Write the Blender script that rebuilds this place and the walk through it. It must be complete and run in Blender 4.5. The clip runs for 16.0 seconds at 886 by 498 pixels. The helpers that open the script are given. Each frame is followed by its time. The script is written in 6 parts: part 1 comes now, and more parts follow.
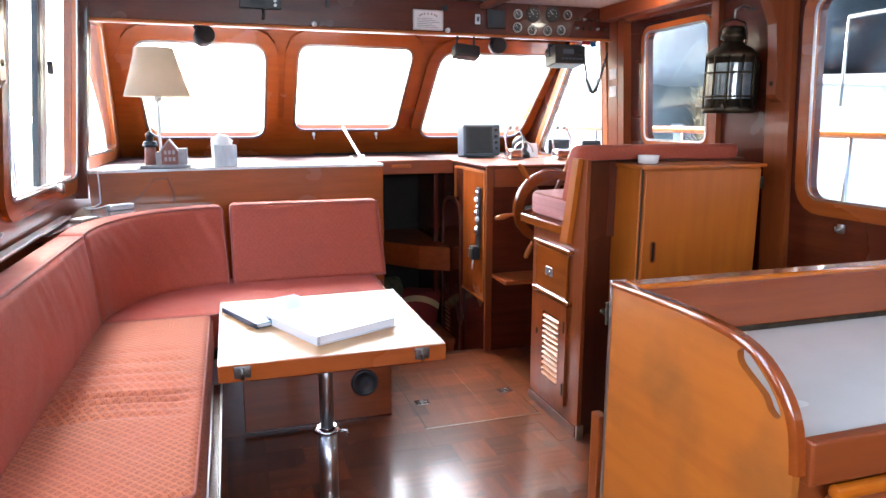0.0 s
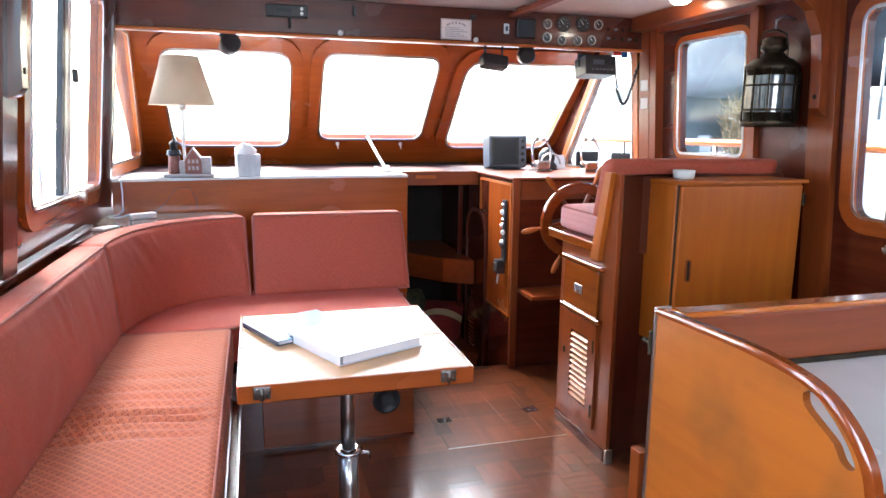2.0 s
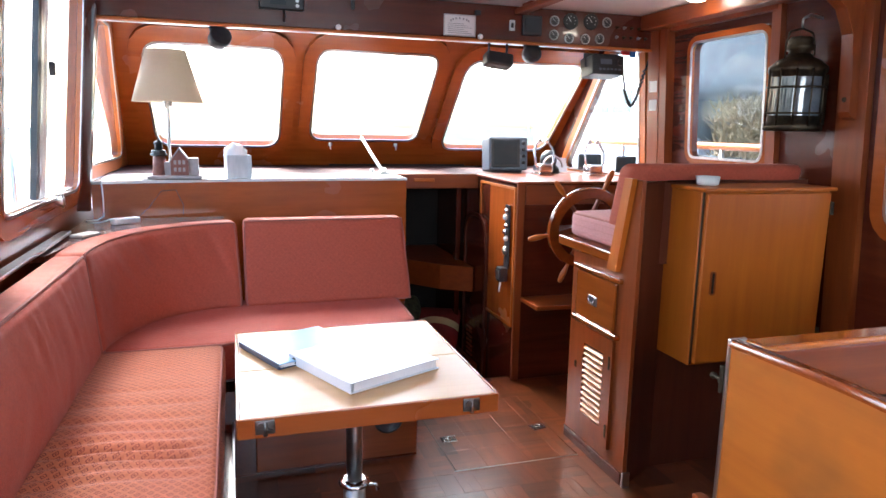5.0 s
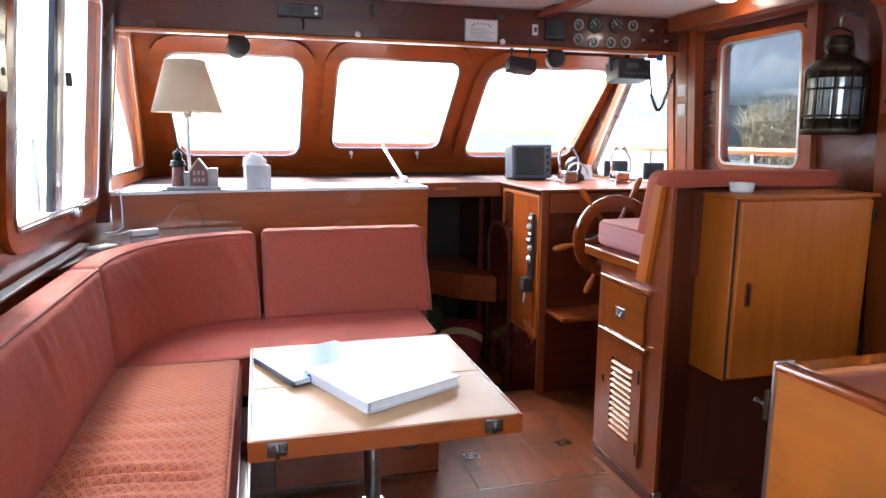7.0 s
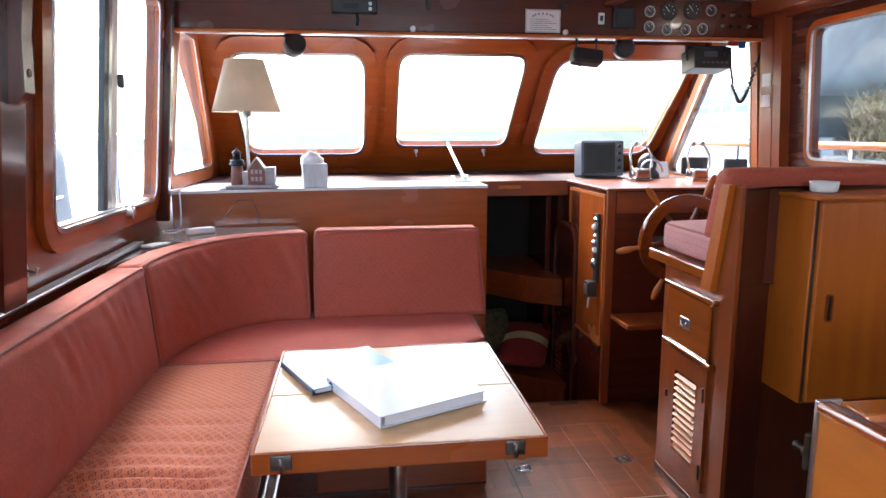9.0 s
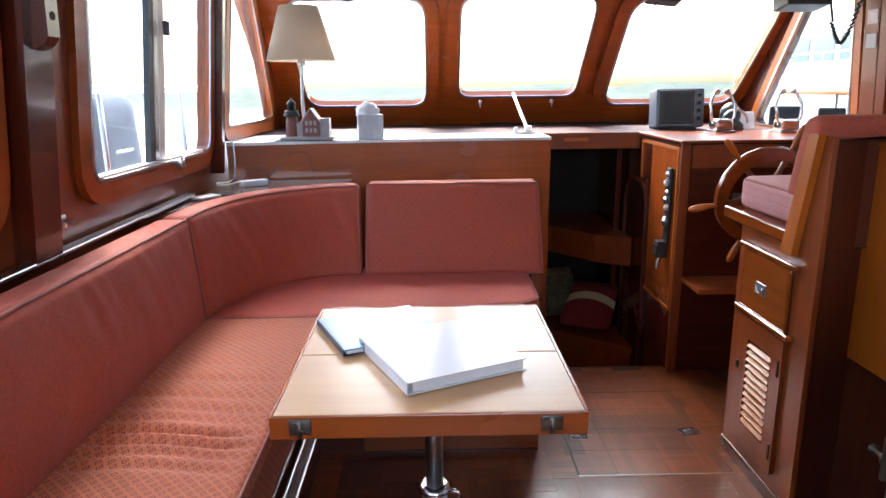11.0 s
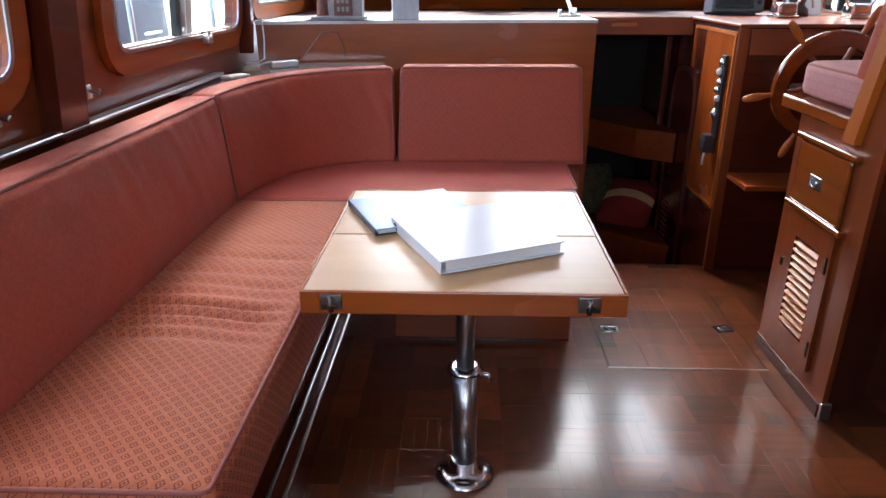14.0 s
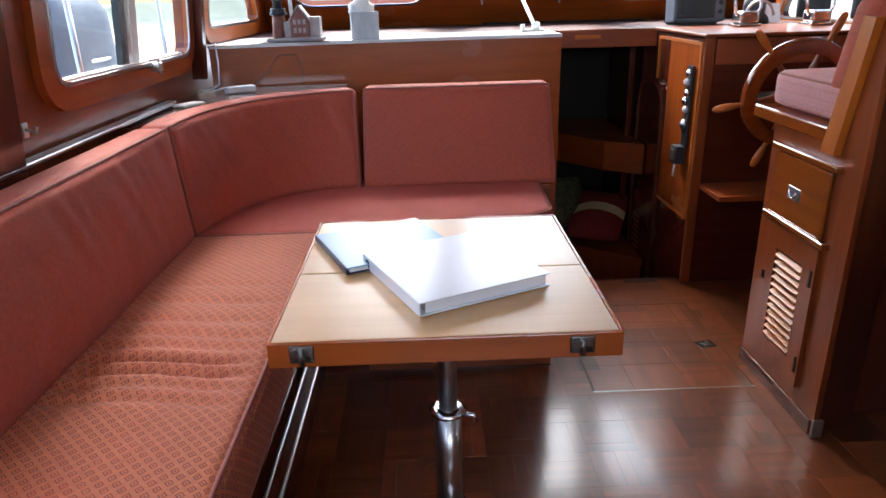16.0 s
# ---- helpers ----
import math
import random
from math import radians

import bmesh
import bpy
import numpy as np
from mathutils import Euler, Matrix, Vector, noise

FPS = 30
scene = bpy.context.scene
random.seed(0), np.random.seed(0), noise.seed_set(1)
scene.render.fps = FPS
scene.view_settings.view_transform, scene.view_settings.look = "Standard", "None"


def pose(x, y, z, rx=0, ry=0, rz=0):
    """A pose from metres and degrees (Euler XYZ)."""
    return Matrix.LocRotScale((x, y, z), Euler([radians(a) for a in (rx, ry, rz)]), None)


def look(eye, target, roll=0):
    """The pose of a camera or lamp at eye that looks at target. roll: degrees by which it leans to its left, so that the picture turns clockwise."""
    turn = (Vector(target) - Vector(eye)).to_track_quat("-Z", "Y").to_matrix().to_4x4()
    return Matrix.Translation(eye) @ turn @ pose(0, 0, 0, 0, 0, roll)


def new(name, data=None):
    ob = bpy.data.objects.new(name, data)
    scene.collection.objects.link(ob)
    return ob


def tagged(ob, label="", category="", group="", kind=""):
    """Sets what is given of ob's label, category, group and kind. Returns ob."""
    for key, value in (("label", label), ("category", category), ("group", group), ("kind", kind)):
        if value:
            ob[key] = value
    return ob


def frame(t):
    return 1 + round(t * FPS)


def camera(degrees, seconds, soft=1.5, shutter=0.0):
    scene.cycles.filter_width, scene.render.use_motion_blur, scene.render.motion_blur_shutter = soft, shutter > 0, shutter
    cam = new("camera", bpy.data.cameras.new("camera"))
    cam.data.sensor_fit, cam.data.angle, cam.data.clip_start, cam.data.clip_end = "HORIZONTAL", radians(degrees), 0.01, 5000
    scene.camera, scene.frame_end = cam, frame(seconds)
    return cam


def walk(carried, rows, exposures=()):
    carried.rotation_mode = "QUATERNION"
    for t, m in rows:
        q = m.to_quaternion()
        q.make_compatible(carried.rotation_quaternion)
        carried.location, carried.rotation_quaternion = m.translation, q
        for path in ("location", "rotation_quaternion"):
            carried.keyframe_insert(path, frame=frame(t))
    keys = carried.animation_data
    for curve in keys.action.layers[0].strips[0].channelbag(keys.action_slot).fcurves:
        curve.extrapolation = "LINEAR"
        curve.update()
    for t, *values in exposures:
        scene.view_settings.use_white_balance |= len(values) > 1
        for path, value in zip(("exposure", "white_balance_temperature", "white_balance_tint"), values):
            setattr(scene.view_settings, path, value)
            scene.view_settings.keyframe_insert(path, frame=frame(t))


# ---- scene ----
from mathutils import geometry

cam = camera(67.0, 16.0)
TURN = pose(0, 0, 0, 0, 0, -20.5)  # the boat's bow lies along +y
PATH = [
    (0, (0.181, 0.65, 1.364), (0.083, 2.611, 0.985), 0.1),
    (0.5, (0.177, 0.67, 1.365), (0.055, 2.633, 0.998), 0.4),
    (1, (0.17, 0.692, 1.367), (0.038, 2.653, 0.999), 0.3),
    (1.5, (0.161, 0.712, 1.372), (0.017, 2.674, 1.012), 0.4),
    (2, (0.152, 0.732, 1.374), (-0.007, 2.694, 1.02), 0.6),
    (2.5, (0.136, 0.763, 1.371), (-0.031, 2.726, 1.025), 0.9),
    (3, (0.118, 0.79, 1.373), (-0.047, 2.752, 1.021), 1.0),
    (3.5, (0.094, 0.814, 1.378), (-0.064, 2.777, 1.031), 1.1),
    (4, (0.074, 0.84, 1.379), (-0.057, 2.802, 1.017), 1.1),
    (6.5, (-0.002, 0.977, 1.374), (-0.099, 2.947, 1.045), 1.0),
    (7, (0.038, 0.989, 1.375), (-0.138, 2.954, 1.044), 0.5),
    (7.5, (0.083, 1.011, 1.386), (-0.168, 2.967, 1.056), -0.1),
    (8, (0.122, 1.04, 1.381), (-0.209, 2.984, 1.049), -0.3),
    (10.5, (0.225, 1.26, 1.36), (-0.353, 3.131, 0.952), -0.2),
    (11, (0.233, 1.279, 1.349), (-0.417, 3.111, 0.881), -0.6),
    (11.5, (0.226, 1.281, 1.338), (-0.485, 3.078, 0.823), -0.6),
    (12, (0.209, 1.279, 1.322), (-0.571, 3.028, 0.746), -0.5),
    (12.5, (0.206, 1.284, 1.302), (-0.571, 3.002, 0.636), -0.3),
    (13, (0.203, 1.292, 1.286), (-0.554, 2.995, 0.562), -0.5),
    (13.5, (0.204, 1.301, 1.279), (-0.539, 2.999, 0.528), -0.5),
    (14, (0.209, 1.321, 1.279), (-0.5, 3.036, 0.534), -0.1),
    (14.5, (0.201, 1.333, 1.277), (-0.536, 3.036, 0.531), -0.4),
    (15, (0.174, 1.373, 1.28), (-0.505, 3.111, 0.559), -1.1),
    (15.5, (0.158, 1.401, 1.288), (-0.467, 3.161, 0.574), -1.1),
    (16, (0.148, 1.419, 1.288), (-0.473, 3.182, 0.578), -1.6),
]
walk(cam, [(t, TURN @ look(eye, target, roll)) for t, eye, target, roll in PATH], [(0, 3.90, 5850, 10), (3.5, 3.76, 5850, 10), (8, 3.44, 5850, 10), (11, 3.14, 5850, 10), (13, 3.01, 5850, 10), (16, 2.97, 5850, 10)])

# ---------------------------------------------------------------- light
world = bpy.data.worlds.new("sky")
scene.world = world
world.use_nodes = True
wn = world.node_tree
sky = wn.nodes.new("ShaderNodeTexSky")
sky.sky_type = "NISHITA"
sky.sun_disc = False
sky.sun_elevation, sky.sun_rotation = radians(48), radians(-14)
sky.air_density, sky.dust_density, sky.ozone_density = 1.0, 5.0, 1.0
wn.links.new(sky.outputs[0], wn.nodes["Background"].inputs[0])
wn.nodes["Background"].inputs[1].default_value = 0.15
sun = new("sun", bpy.data.lights.new("sun", "SUN"))
sun.data.energy, sun.data.angle, sun.data.color = 0.5, radians(30), (1.0, 0.97, 0.93)
sun.matrix_world = look((0, 0, 10), (0 + 0.24 * 6.5, -0.97 * 6.5, 10 - 7.4))



def window_fill(name, m, width, height, power):
    """A fill lamp of the given size added at an opening, besides the sky's own light."""
    lamp = new(name, bpy.data.lights.new(name, "AREA"))
    lamp.data.shape, lamp.data.size, lamp.data.size_y = "RECTANGLE", width, height
    lamp.data.energy, lamp.data.color = power, (0.93, 0.97, 1.0)
    lamp.matrix_world = m


# added lamps, out of view, that brighten the galley and the aft-facing wood
window_fill("aft_fill", pose(1.07, -1.04, 1.65, 90), 1.5, 0.5, 2.5)
window_fill("side_fill", pose(-0.27, 0.6, 1.48, 0, -90), 0.7, 1.0, 1.2)

# ---------------------------------------------------------------- materials


def mat(name, color, rough=0.5, metal=0.0, color2=None, scale=8.0, stretch=(1, 1, 1), bump=0.0, bump_scale=60.0,
        coat=0.0, stain=None, stain_scale=1.6, stain_amt=0.45, per_object=0.0, transmission=0.0, spec=0.5):
    m = bpy.data.materials.new(name)
    m.use_nodes = True
    nt = m.node_tree
    b = nt.nodes["Principled BSDF"]
    b.inputs["Roughness"].default_value = rough
    b.inputs["Metallic"].default_value = metal
    b.inputs["Coat Weight"].default_value = coat
    b.inputs["Coat Roughness"].default_value = 0.08
    b.inputs["Specular IOR Level"].default_value = spec
    b.inputs["Transmission Weight"].default_value = transmission
    tc = nt.nodes.new("ShaderNodeTexCoord")
    mp = nt.nodes.new("ShaderNodeMapping")
    mp.inputs["Scale"].default_value = stretch
    nt.links.new(tc.outputs["Object"], mp.inputs[0])
    out = None
    if color2:
        n = nt.nodes.new("ShaderNodeTexNoise")
        n.inputs["Scale"].default_value, n.inputs["Detail"].default_value, n.inputs["Roughness"].default_value = scale, 6, 0.65
        nt.links.new(mp.outputs[0], n.inputs["Vector"])
        r = nt.nodes.new("ShaderNodeValToRGB")
        r.color_ramp.elements[0].position, r.color_ramp.elements[1].position = 0.3, 0.72
        r.color_ramp.elements[0].color, r.color_ramp.elements[1].color = (*color2, 1), (*color, 1)
        nt.links.new(n.outputs[0], r.inputs[0])
        out = r.outputs[0]
    if stain:
        n2 = nt.nodes.new("ShaderNodeTexNoise")
        n2.inputs["Scale"].default_value, n2.inputs["Detail"].default_value = stain_scale, 4
        nt.links.new(tc.outputs["Object"], n2.inputs["Vector"])
        r2 = nt.nodes.new("ShaderNodeMapRange")
        r2.inputs[1].default_value, r2.inputs[2].default_value, r2.inputs[4].default_value = 0.5, 0.72, stain_amt
        nt.links.new(n2.outputs[0], r2.inputs[0])
        mx = nt.nodes.new("ShaderNodeMix")
        mx.data_type = "RGBA"
        nt.links.new(r2.outputs[0], mx.inputs[0])
        if out:
            nt.links.new(out, mx.inputs[6])
        else:
            mx.inputs[6].default_value = (*color, 1)
        mx.inputs[7].default_value = (*stain, 1)
        out = mx.outputs[2]
        rr = nt.nodes.new("ShaderNodeMapRange")
        rr.inputs[3].default_value, rr.inputs[4].default_value = max(rough - 0.06, 0.02), rough + 0.12
        nt.links.new(n2.outputs[0], rr.inputs[0])
        nt.links.new(rr.outputs[0], b.inputs["Roughness"])
    if per_object:
        oi = nt.nodes.new("ShaderNodeObjectInfo")
        mr = nt.nodes.new("ShaderNodeMapRange")
        mr.inputs[3].default_value, mr.inputs[4].default_value = 1 - per_object, 1 + per_object
        nt.links.new(oi.outputs["Random"], mr.inputs[0])
        ge = nt.nodes.new("ShaderNodeNewGeometry")
        m2 = nt.nodes.new("ShaderNodeMapRange")
        m2.inputs[3].default_value, m2.inputs[4].default_value = 1 - per_object, 1 + per_object
        nt.links.new(ge.outputs["Random Per Island"], m2.inputs[0])
        mu = nt.nodes.new("ShaderNodeMath")
        mu.operation = "MULTIPLY"
        nt.links.new(mr.outputs[0], mu.inputs[0])
        nt.links.new(m2.outputs[0], mu.inputs[1])
        hs = nt.nodes.new("ShaderNodeHueSaturation")
        nt.links.new(mu.outputs[0], hs.inputs["Value"])
        if out:
            nt.links.new(out, hs.inputs["Color"])
        else:
            hs.inputs["Color"].default_value = (*color, 1)
        out = hs.outputs[0]
    if out:
        nt.links.new(out, b.inputs["Base Color"])
    else:
        b.inputs["Base Color"].default_value = (*color, 1)
    if bump:
        nb = nt.nodes.new("ShaderNodeTexNoise")
        nb.inputs["Scale"].default_value, nb.inputs["Detail"].default_value = bump_scale, 4
        nt.links.new(mp.outputs[0], nb.inputs["Vector"])
        bp = nt.nodes.new("ShaderNodeBump")
        bp.inputs["Strength"].default_value, bp.inputs["Distance"].default_value = bump, 0.004
        nt.links.new(nb.outputs[0], bp.inputs["Height"])
        nt.links.new(bp.outputs[0], b.inputs["Normal"])
    return m


def fabric(name, a, b_axis, pitch=0.027, red=(0.41, 0.072, 0.036), dark=(0.13, 0.018, 0.011), gold=(0.50, 0.142, 0.056), show=1.0, folds=0.35):
    """Woven upholstery with a diamond motif; a and b are the two axes (0, 1, 2, or 3 for x + y) of the motif."""
    m = bpy.data.materials.new(name)
    m.use_nodes = True
    nt = m.node_tree
    bs = nt.nodes["Principled BSDF"]
    bs.inputs["Roughness"].default_value = 0.75
    bs.inputs["Sheen Weight"].default_value = 0.06
    bs.inputs["Sheen Roughness"].default_value = 0.4
    bs.inputs["Sheen Tint"].default_value = (1.0, 0.7, 0.65, 1)
    tc = nt.nodes.new("ShaderNodeTexCoord")
    sp = nt.nodes.new("ShaderNodeSeparateXYZ")
    nt.links.new(tc.outputs["Object"], sp.inputs[0])

    def math_node(op, x, y=None):
        n = nt.nodes.new("ShaderNodeMath")
        n.operation = op
        for i, v in enumerate((x, y)):
            if v is None:
                continue
            if isinstance(v, (int, float)):
                n.inputs[i].default_value = v
            else:
                nt.links.new(v, n.inputs[i])
        return n.outputs[0]
    xy = math_node("MULTIPLY", math_node("ADD", sp.outputs[0], sp.outputs[1]), 0.71)
    axes = [sp.outputs[0], sp.outputs[1], sp.outputs[2], xy, math_node("SUBTRACT", sp.outputs[0], sp.outputs[2])]
    p, q = axes[a], axes[b_axis]
    u = math_node("DIVIDE", math_node("ADD", p, q), pitch)
    v = math_node("DIVIDE", math_node("SUBTRACT", p, q), pitch)
    fu = math_node("ABSOLUTE", math_node("SUBTRACT", math_node("FRACT", u), 0.5))
    fv = math_node("ABSOLUTE", math_node("SUBTRACT", math_node("FRACT", v), 0.5))
    d = math_node("MAXIMUM", fu, fv)
    ramp = nt.nodes.new("ShaderNodeValToRGB")
    cr = ramp.color_ramp
    cr.interpolation = "LINEAR"
    cr.elements[0].position, cr.elements[0].color = 0.0, (*dark, 1)
    cr.elements[1].position, cr.elements[1].color = 0.5, (*gold, 1)
    for pos, c in ((0.06, dark), (0.10, gold), (0.19, gold), (0.22, dark), (0.28, dark), (0.32, gold)):
        e = cr.elements.new(pos)
        e.color = (*c, 1)
    nt.links.new(d, ramp.inputs[0])
    n = nt.nodes.new("ShaderNodeTexNoise")
    n.inputs["Scale"].default_value, n.inputs["Detail"].default_value = 3.2, 3
    nt.links.new(tc.outputs["Object"], n.inputs["Vector"])
    mr = nt.nodes.new("ShaderNodeMapRange")
    mr.inputs[1].default_value, mr.inputs[2].default_value, mr.inputs[3].default_value, mr.inputs[4].default_value = 0.30, 0.60, show * 0.7, show
    nt.links.new(n.outputs[0], mr.inputs[0])
    mx = nt.nodes.new("ShaderNodeMix")
    mx.data_type = "RGBA"
    nt.links.new(mr.outputs[0], mx.inputs[0])
    mx.inputs[6].default_value = (*red, 1)
    nt.links.new(ramp.outputs[0], mx.inputs[7])
    fleck, tone, worn = nt.nodes.new("ShaderNodeTexNoise"), nt.nodes.new("ShaderNodeMapRange"), nt.nodes.new("ShaderNodeHueSaturation")
    fleck.inputs["Scale"].default_value, fleck.inputs["Detail"].default_value, fleck.inputs["Roughness"].default_value = 110, 5, 0.75
    nt.links.new(tc.outputs["Object"], fleck.inputs["Vector"])
    tone.inputs[1].default_value, tone.inputs[2].default_value, tone.inputs[3].default_value, tone.inputs[4].default_value = 0.3, 0.7, 0.82, 1.16
    nt.links.new(fleck.outputs[0], tone.inputs[0])
    nt.links.new(tone.outputs[0], worn.inputs["Value"])
    nt.links.new(mx.outputs[2], worn.inputs["Color"])
    nt.links.new(worn.outputs[0], bs.inputs["Base Color"])
    fold = nt.nodes.new("ShaderNodeTexNoise")
    fold.inputs["Scale"].default_value, fold.inputs["Detail"].default_value = 5.5, 2
    nt.links.new(tc.outputs["Object"], fold.inputs["Vector"])
    b1 = nt.nodes.new("ShaderNodeBump")
    b1.inputs["Strength"].default_value, b1.inputs["Distance"].default_value = folds, 0.03
    nt.links.new(fold.outputs[0], b1.inputs["Height"])
    weave = nt.nodes.new("ShaderNodeTexNoise")
    weave.inputs["Scale"].default_value = 420
    nt.links.new(tc.outputs["Object"], weave.inputs["Vector"])
    b2 = nt.nodes.new("ShaderNodeBump")
    b2.inputs["Strength"].default_value, b2.inputs["Distance"].default_value = 0.4, 0.002
    nt.links.new(weave.outputs[0], b2.inputs["Height"])
    nt.links.new(b1.outputs[0], b2.inputs["Normal"])
    nt.links.new(b2.outputs[0], bs.inputs["Normal"])
    return m


def wood(name, light, dark, axis, rough=0.28, coat=0.35, stain=None, amt=0.4, per_object=0.0, stain_scale=1.6):
    st = [26.0, 26.0, 26.0]
    st[axis] = 1.6
    return mat(name, light, rough, 0, dark, 1.0, tuple(st), 0.06, 3.0, coat, stain, stain_scale, amt, per_object)


RED, RED_D = (0.29, 0.062, 0.010), (0.19, 0.036, 0.006)
HONEY, HONEY_D = (0.41, 0.091, 0.013), (0.29, 0.062, 0.008)
DK, DK_D = (0.115, 0.020, 0.007), (0.070, 0.011, 0.004)
OR, OR_D = (0.52, 0.135, 0.008), (0.42, 0.098, 0.006)
M_RED_X, M_RED_Y, M_RED_Z = (wood("mahogany_%s" % n, RED, RED_D, i, 0.33, 0.2, stain=(0.16, 0.035, 0.012)) for i, n in enumerate("xyz"))
M_DK_X, M_DK_Y, M_DK_Z = (wood("dark_mahogany_%s" % n, DK, DK_D, i, 0.22, 0.5, (0.07, 0.012, 0.006)) for i, n in enumerate("xyz"))
M_OR_X, M_OR_Y, M_OR_Z = (wood("teak_%s" % n, OR, OR_D, i, 0.42, 0.08, (0.34, 0.075, 0.006)) for i, n in enumerate("xyz"))
# mahogany darkened in its colour to hold the shade on helm-side faces
M_SHADED_Z = wood("shaded_mahogany", (0.125, 0.025, 0.006), (0.075, 0.014, 0.004), 2, 0.5, 0.0, stain=(0.08, 0.016, 0.006))
M_HONEY_X, M_HONEY_Y, M_HONEY_Z = (wood("honey_mahogany_%s" % n, HONEY, HONEY_D, i, 0.22, 0.2, stain=(0.22, 0.048, 0.012)) for i, n in enumerate("xyz"))
# matte mahogany with the shadow under the windscreen put into its colour
M_SHELF_SHADE = wood("shelf_shade_mahogany", DK_D, (0.04, 0.008, 0.004), 0, 0.75, 0.0, (0.03, 0.008, 0.005))
M_GLOSS_Y = wood("glossy_teak_y", (0.33, 0.078, 0.011), (0.24, 0.052, 0.008), 1, 0.16, 1.0)
M_GLOSS_X = wood("glossy_teak_x", OR, OR_D, 0, 0.16, 1.0)
M_GLOSS_R = wood("glossy_mahogany", RED, RED_D, 1, 0.14, 1.0)
M_WORN = wood("worn_teak", (0.46, 0.126, 0.009), (0.38, 0.095, 0.007), 1, 0.42, 0.08, (0.16, 0.06, 0.012), 0.85, stain_scale=3.4)
M_PARQUET = wood("parquet_along", (0.175, 0.044, 0.011), (0.10, 0.023, 0.006), 1, 0.32, 0.5, (0.09, 0.026, 0.010), 0.6, 0.12)
M_PARQUET_X = wood("parquet_across", (0.175, 0.044, 0.011), (0.10, 0.023, 0.006), 0, 0.32, 0.5, (0.09, 0.026, 0.010), 0.6, 0.12)


def vary_by_square(m, size, low, high):
    """Each square of the parquet takes its own tone."""
    nt = m.node_tree
    b = nt.nodes["Principled BSDF"]
    geo, snap, wh = nt.nodes.new("ShaderNodeNewGeometry"), nt.nodes.new("ShaderNodeVectorMath"), nt.nodes.new("ShaderNodeTexWhiteNoise")
    sub, flat = nt.nodes.new("ShaderNodeVectorMath"), nt.nodes.new("ShaderNodeVectorMath")
    sub.operation, flat.operation, snap.operation = "SUBTRACT", "MULTIPLY", "SNAP"
    sub.inputs[1].default_value, flat.inputs[1].default_value, snap.inputs[1].default_value = (0.02, 0.03, 0), (1, 1, 0), (size, size, size)
    nt.links.new(geo.outputs["Position"], sub.inputs[0])
    nt.links.new(sub.outputs[0], flat.inputs[0])
    nt.links.new(flat.outputs[0], snap.inputs[0])
    wh.noise_dimensions = "3D"
    nt.links.new(snap.outputs[0], wh.inputs["Vector"])
    mr, hs = nt.nodes.new("ShaderNodeMapRange"), nt.nodes.new("ShaderNodeHueSaturation")
    mr.inputs[3].default_value, mr.inputs[4].default_value = low, high
    nt.links.new(wh.outputs["Value"], mr.inputs[0])
    nt.links.new(mr.outputs[0], hs.inputs["Value"])
    nt.links.new(b.inputs["Base Color"].links[0].from_socket, hs.inputs["Color"])
    nt.links.new(hs.outputs[0], b.inputs["Base Color"])
    b.inputs["Coat Roughness"].default_value, b.inputs["Coat Weight"].default_value = 0.14, 0.8


for floor_wood in (M_PARQUET, M_PARQUET_X):
    vary_by_square(floor_wood, 0.152, 0.55, 1.5)
M_JOINT = mat("floor_joint", (0.055, 0.02, 0.009), 0.6)
M_TABLE = wood("pale_laminate", (0.68, 0.40, 0.17), (0.60, 0.33, 0.13), 0, 0.34, 0.6, (0.54, 0.28, 0.09), 0.3)
M_TABLE.node_tree.nodes["Principled BSDF"].inputs["Coat Roughness"].default_value = 0.28
M_SEAT = fabric("seat_fabric", 4, 1, show=0.9)
# redder, with a faint motif: the corner cushion's reflected sheen put into colour
M_SEAT_SHEEN = fabric("corner_seat_sheen", 4, 1, red=(0.42, 0.050, 0.032), show=0.22)
M_BACK_Y = fabric("back_fabric_fore_aft", 1, 2, show=0.06, folds=0.6)
M_BACK_X = fabric("back_fabric_across", 0, 2, show=0.1, folds=0.25)
M_BACK_C = fabric("back_fabric_corner", 3, 2, show=0.06, folds=0.6)
M_PINK = fabric("pink_helm_fabric", 0, 2, red=(0.55, 0.24, 0.23), dark=(0.48, 0.19, 0.18), gold=(0.58, 0.28, 0.26), show=0.4)
M_PIPING = mat("piping", (0.33, 0.10, 0.075), 0.7, bump=0.4, bump_scale=300)
M_WHITE = mat("white_paint", (0.78, 0.77, 0.74), 0.4, 0, (0.72, 0.70, 0.66), 5, bump=0.1, stain=(0.66, 0.63, 0.57), stain_amt=0.3)
M_LAM = mat("white_laminate", (0.80, 0.80, 0.79), 0.22, 0, (0.75, 0.75, 0.74), 9, stain=(0.66, 0.66, 0.66), stain_amt=0.3)
M_CHROME = mat("chrome", (0.78, 0.78, 0.79), 0.2, 1, (0.7, 0.7, 0.72), 30, bump=0.03)
M_STEEL = mat("brushed_steel", (0.62, 0.61, 0.60), 0.3, 1, (0.5, 0.5, 0.49), 40, bump=0.05)
M_BRASS = mat("old_brass", (0.11, 0.085, 0.055), 0.5, 1, (0.045, 0.038, 0.03), 26, bump=0.2, bump_scale=80)
M_CATCH = mat("tarnished_steel", (0.30, 0.28, 0.25), 0.4, 1, (0.14, 0.125, 0.11), 60, bump=0.2, bump_scale=120)
M_BLACK = mat("black_plastic", (0.018, 0.018, 0.02), 0.38, 0, (0.03, 0.03, 0.032), 40, bump=0.08, bump_scale=200)
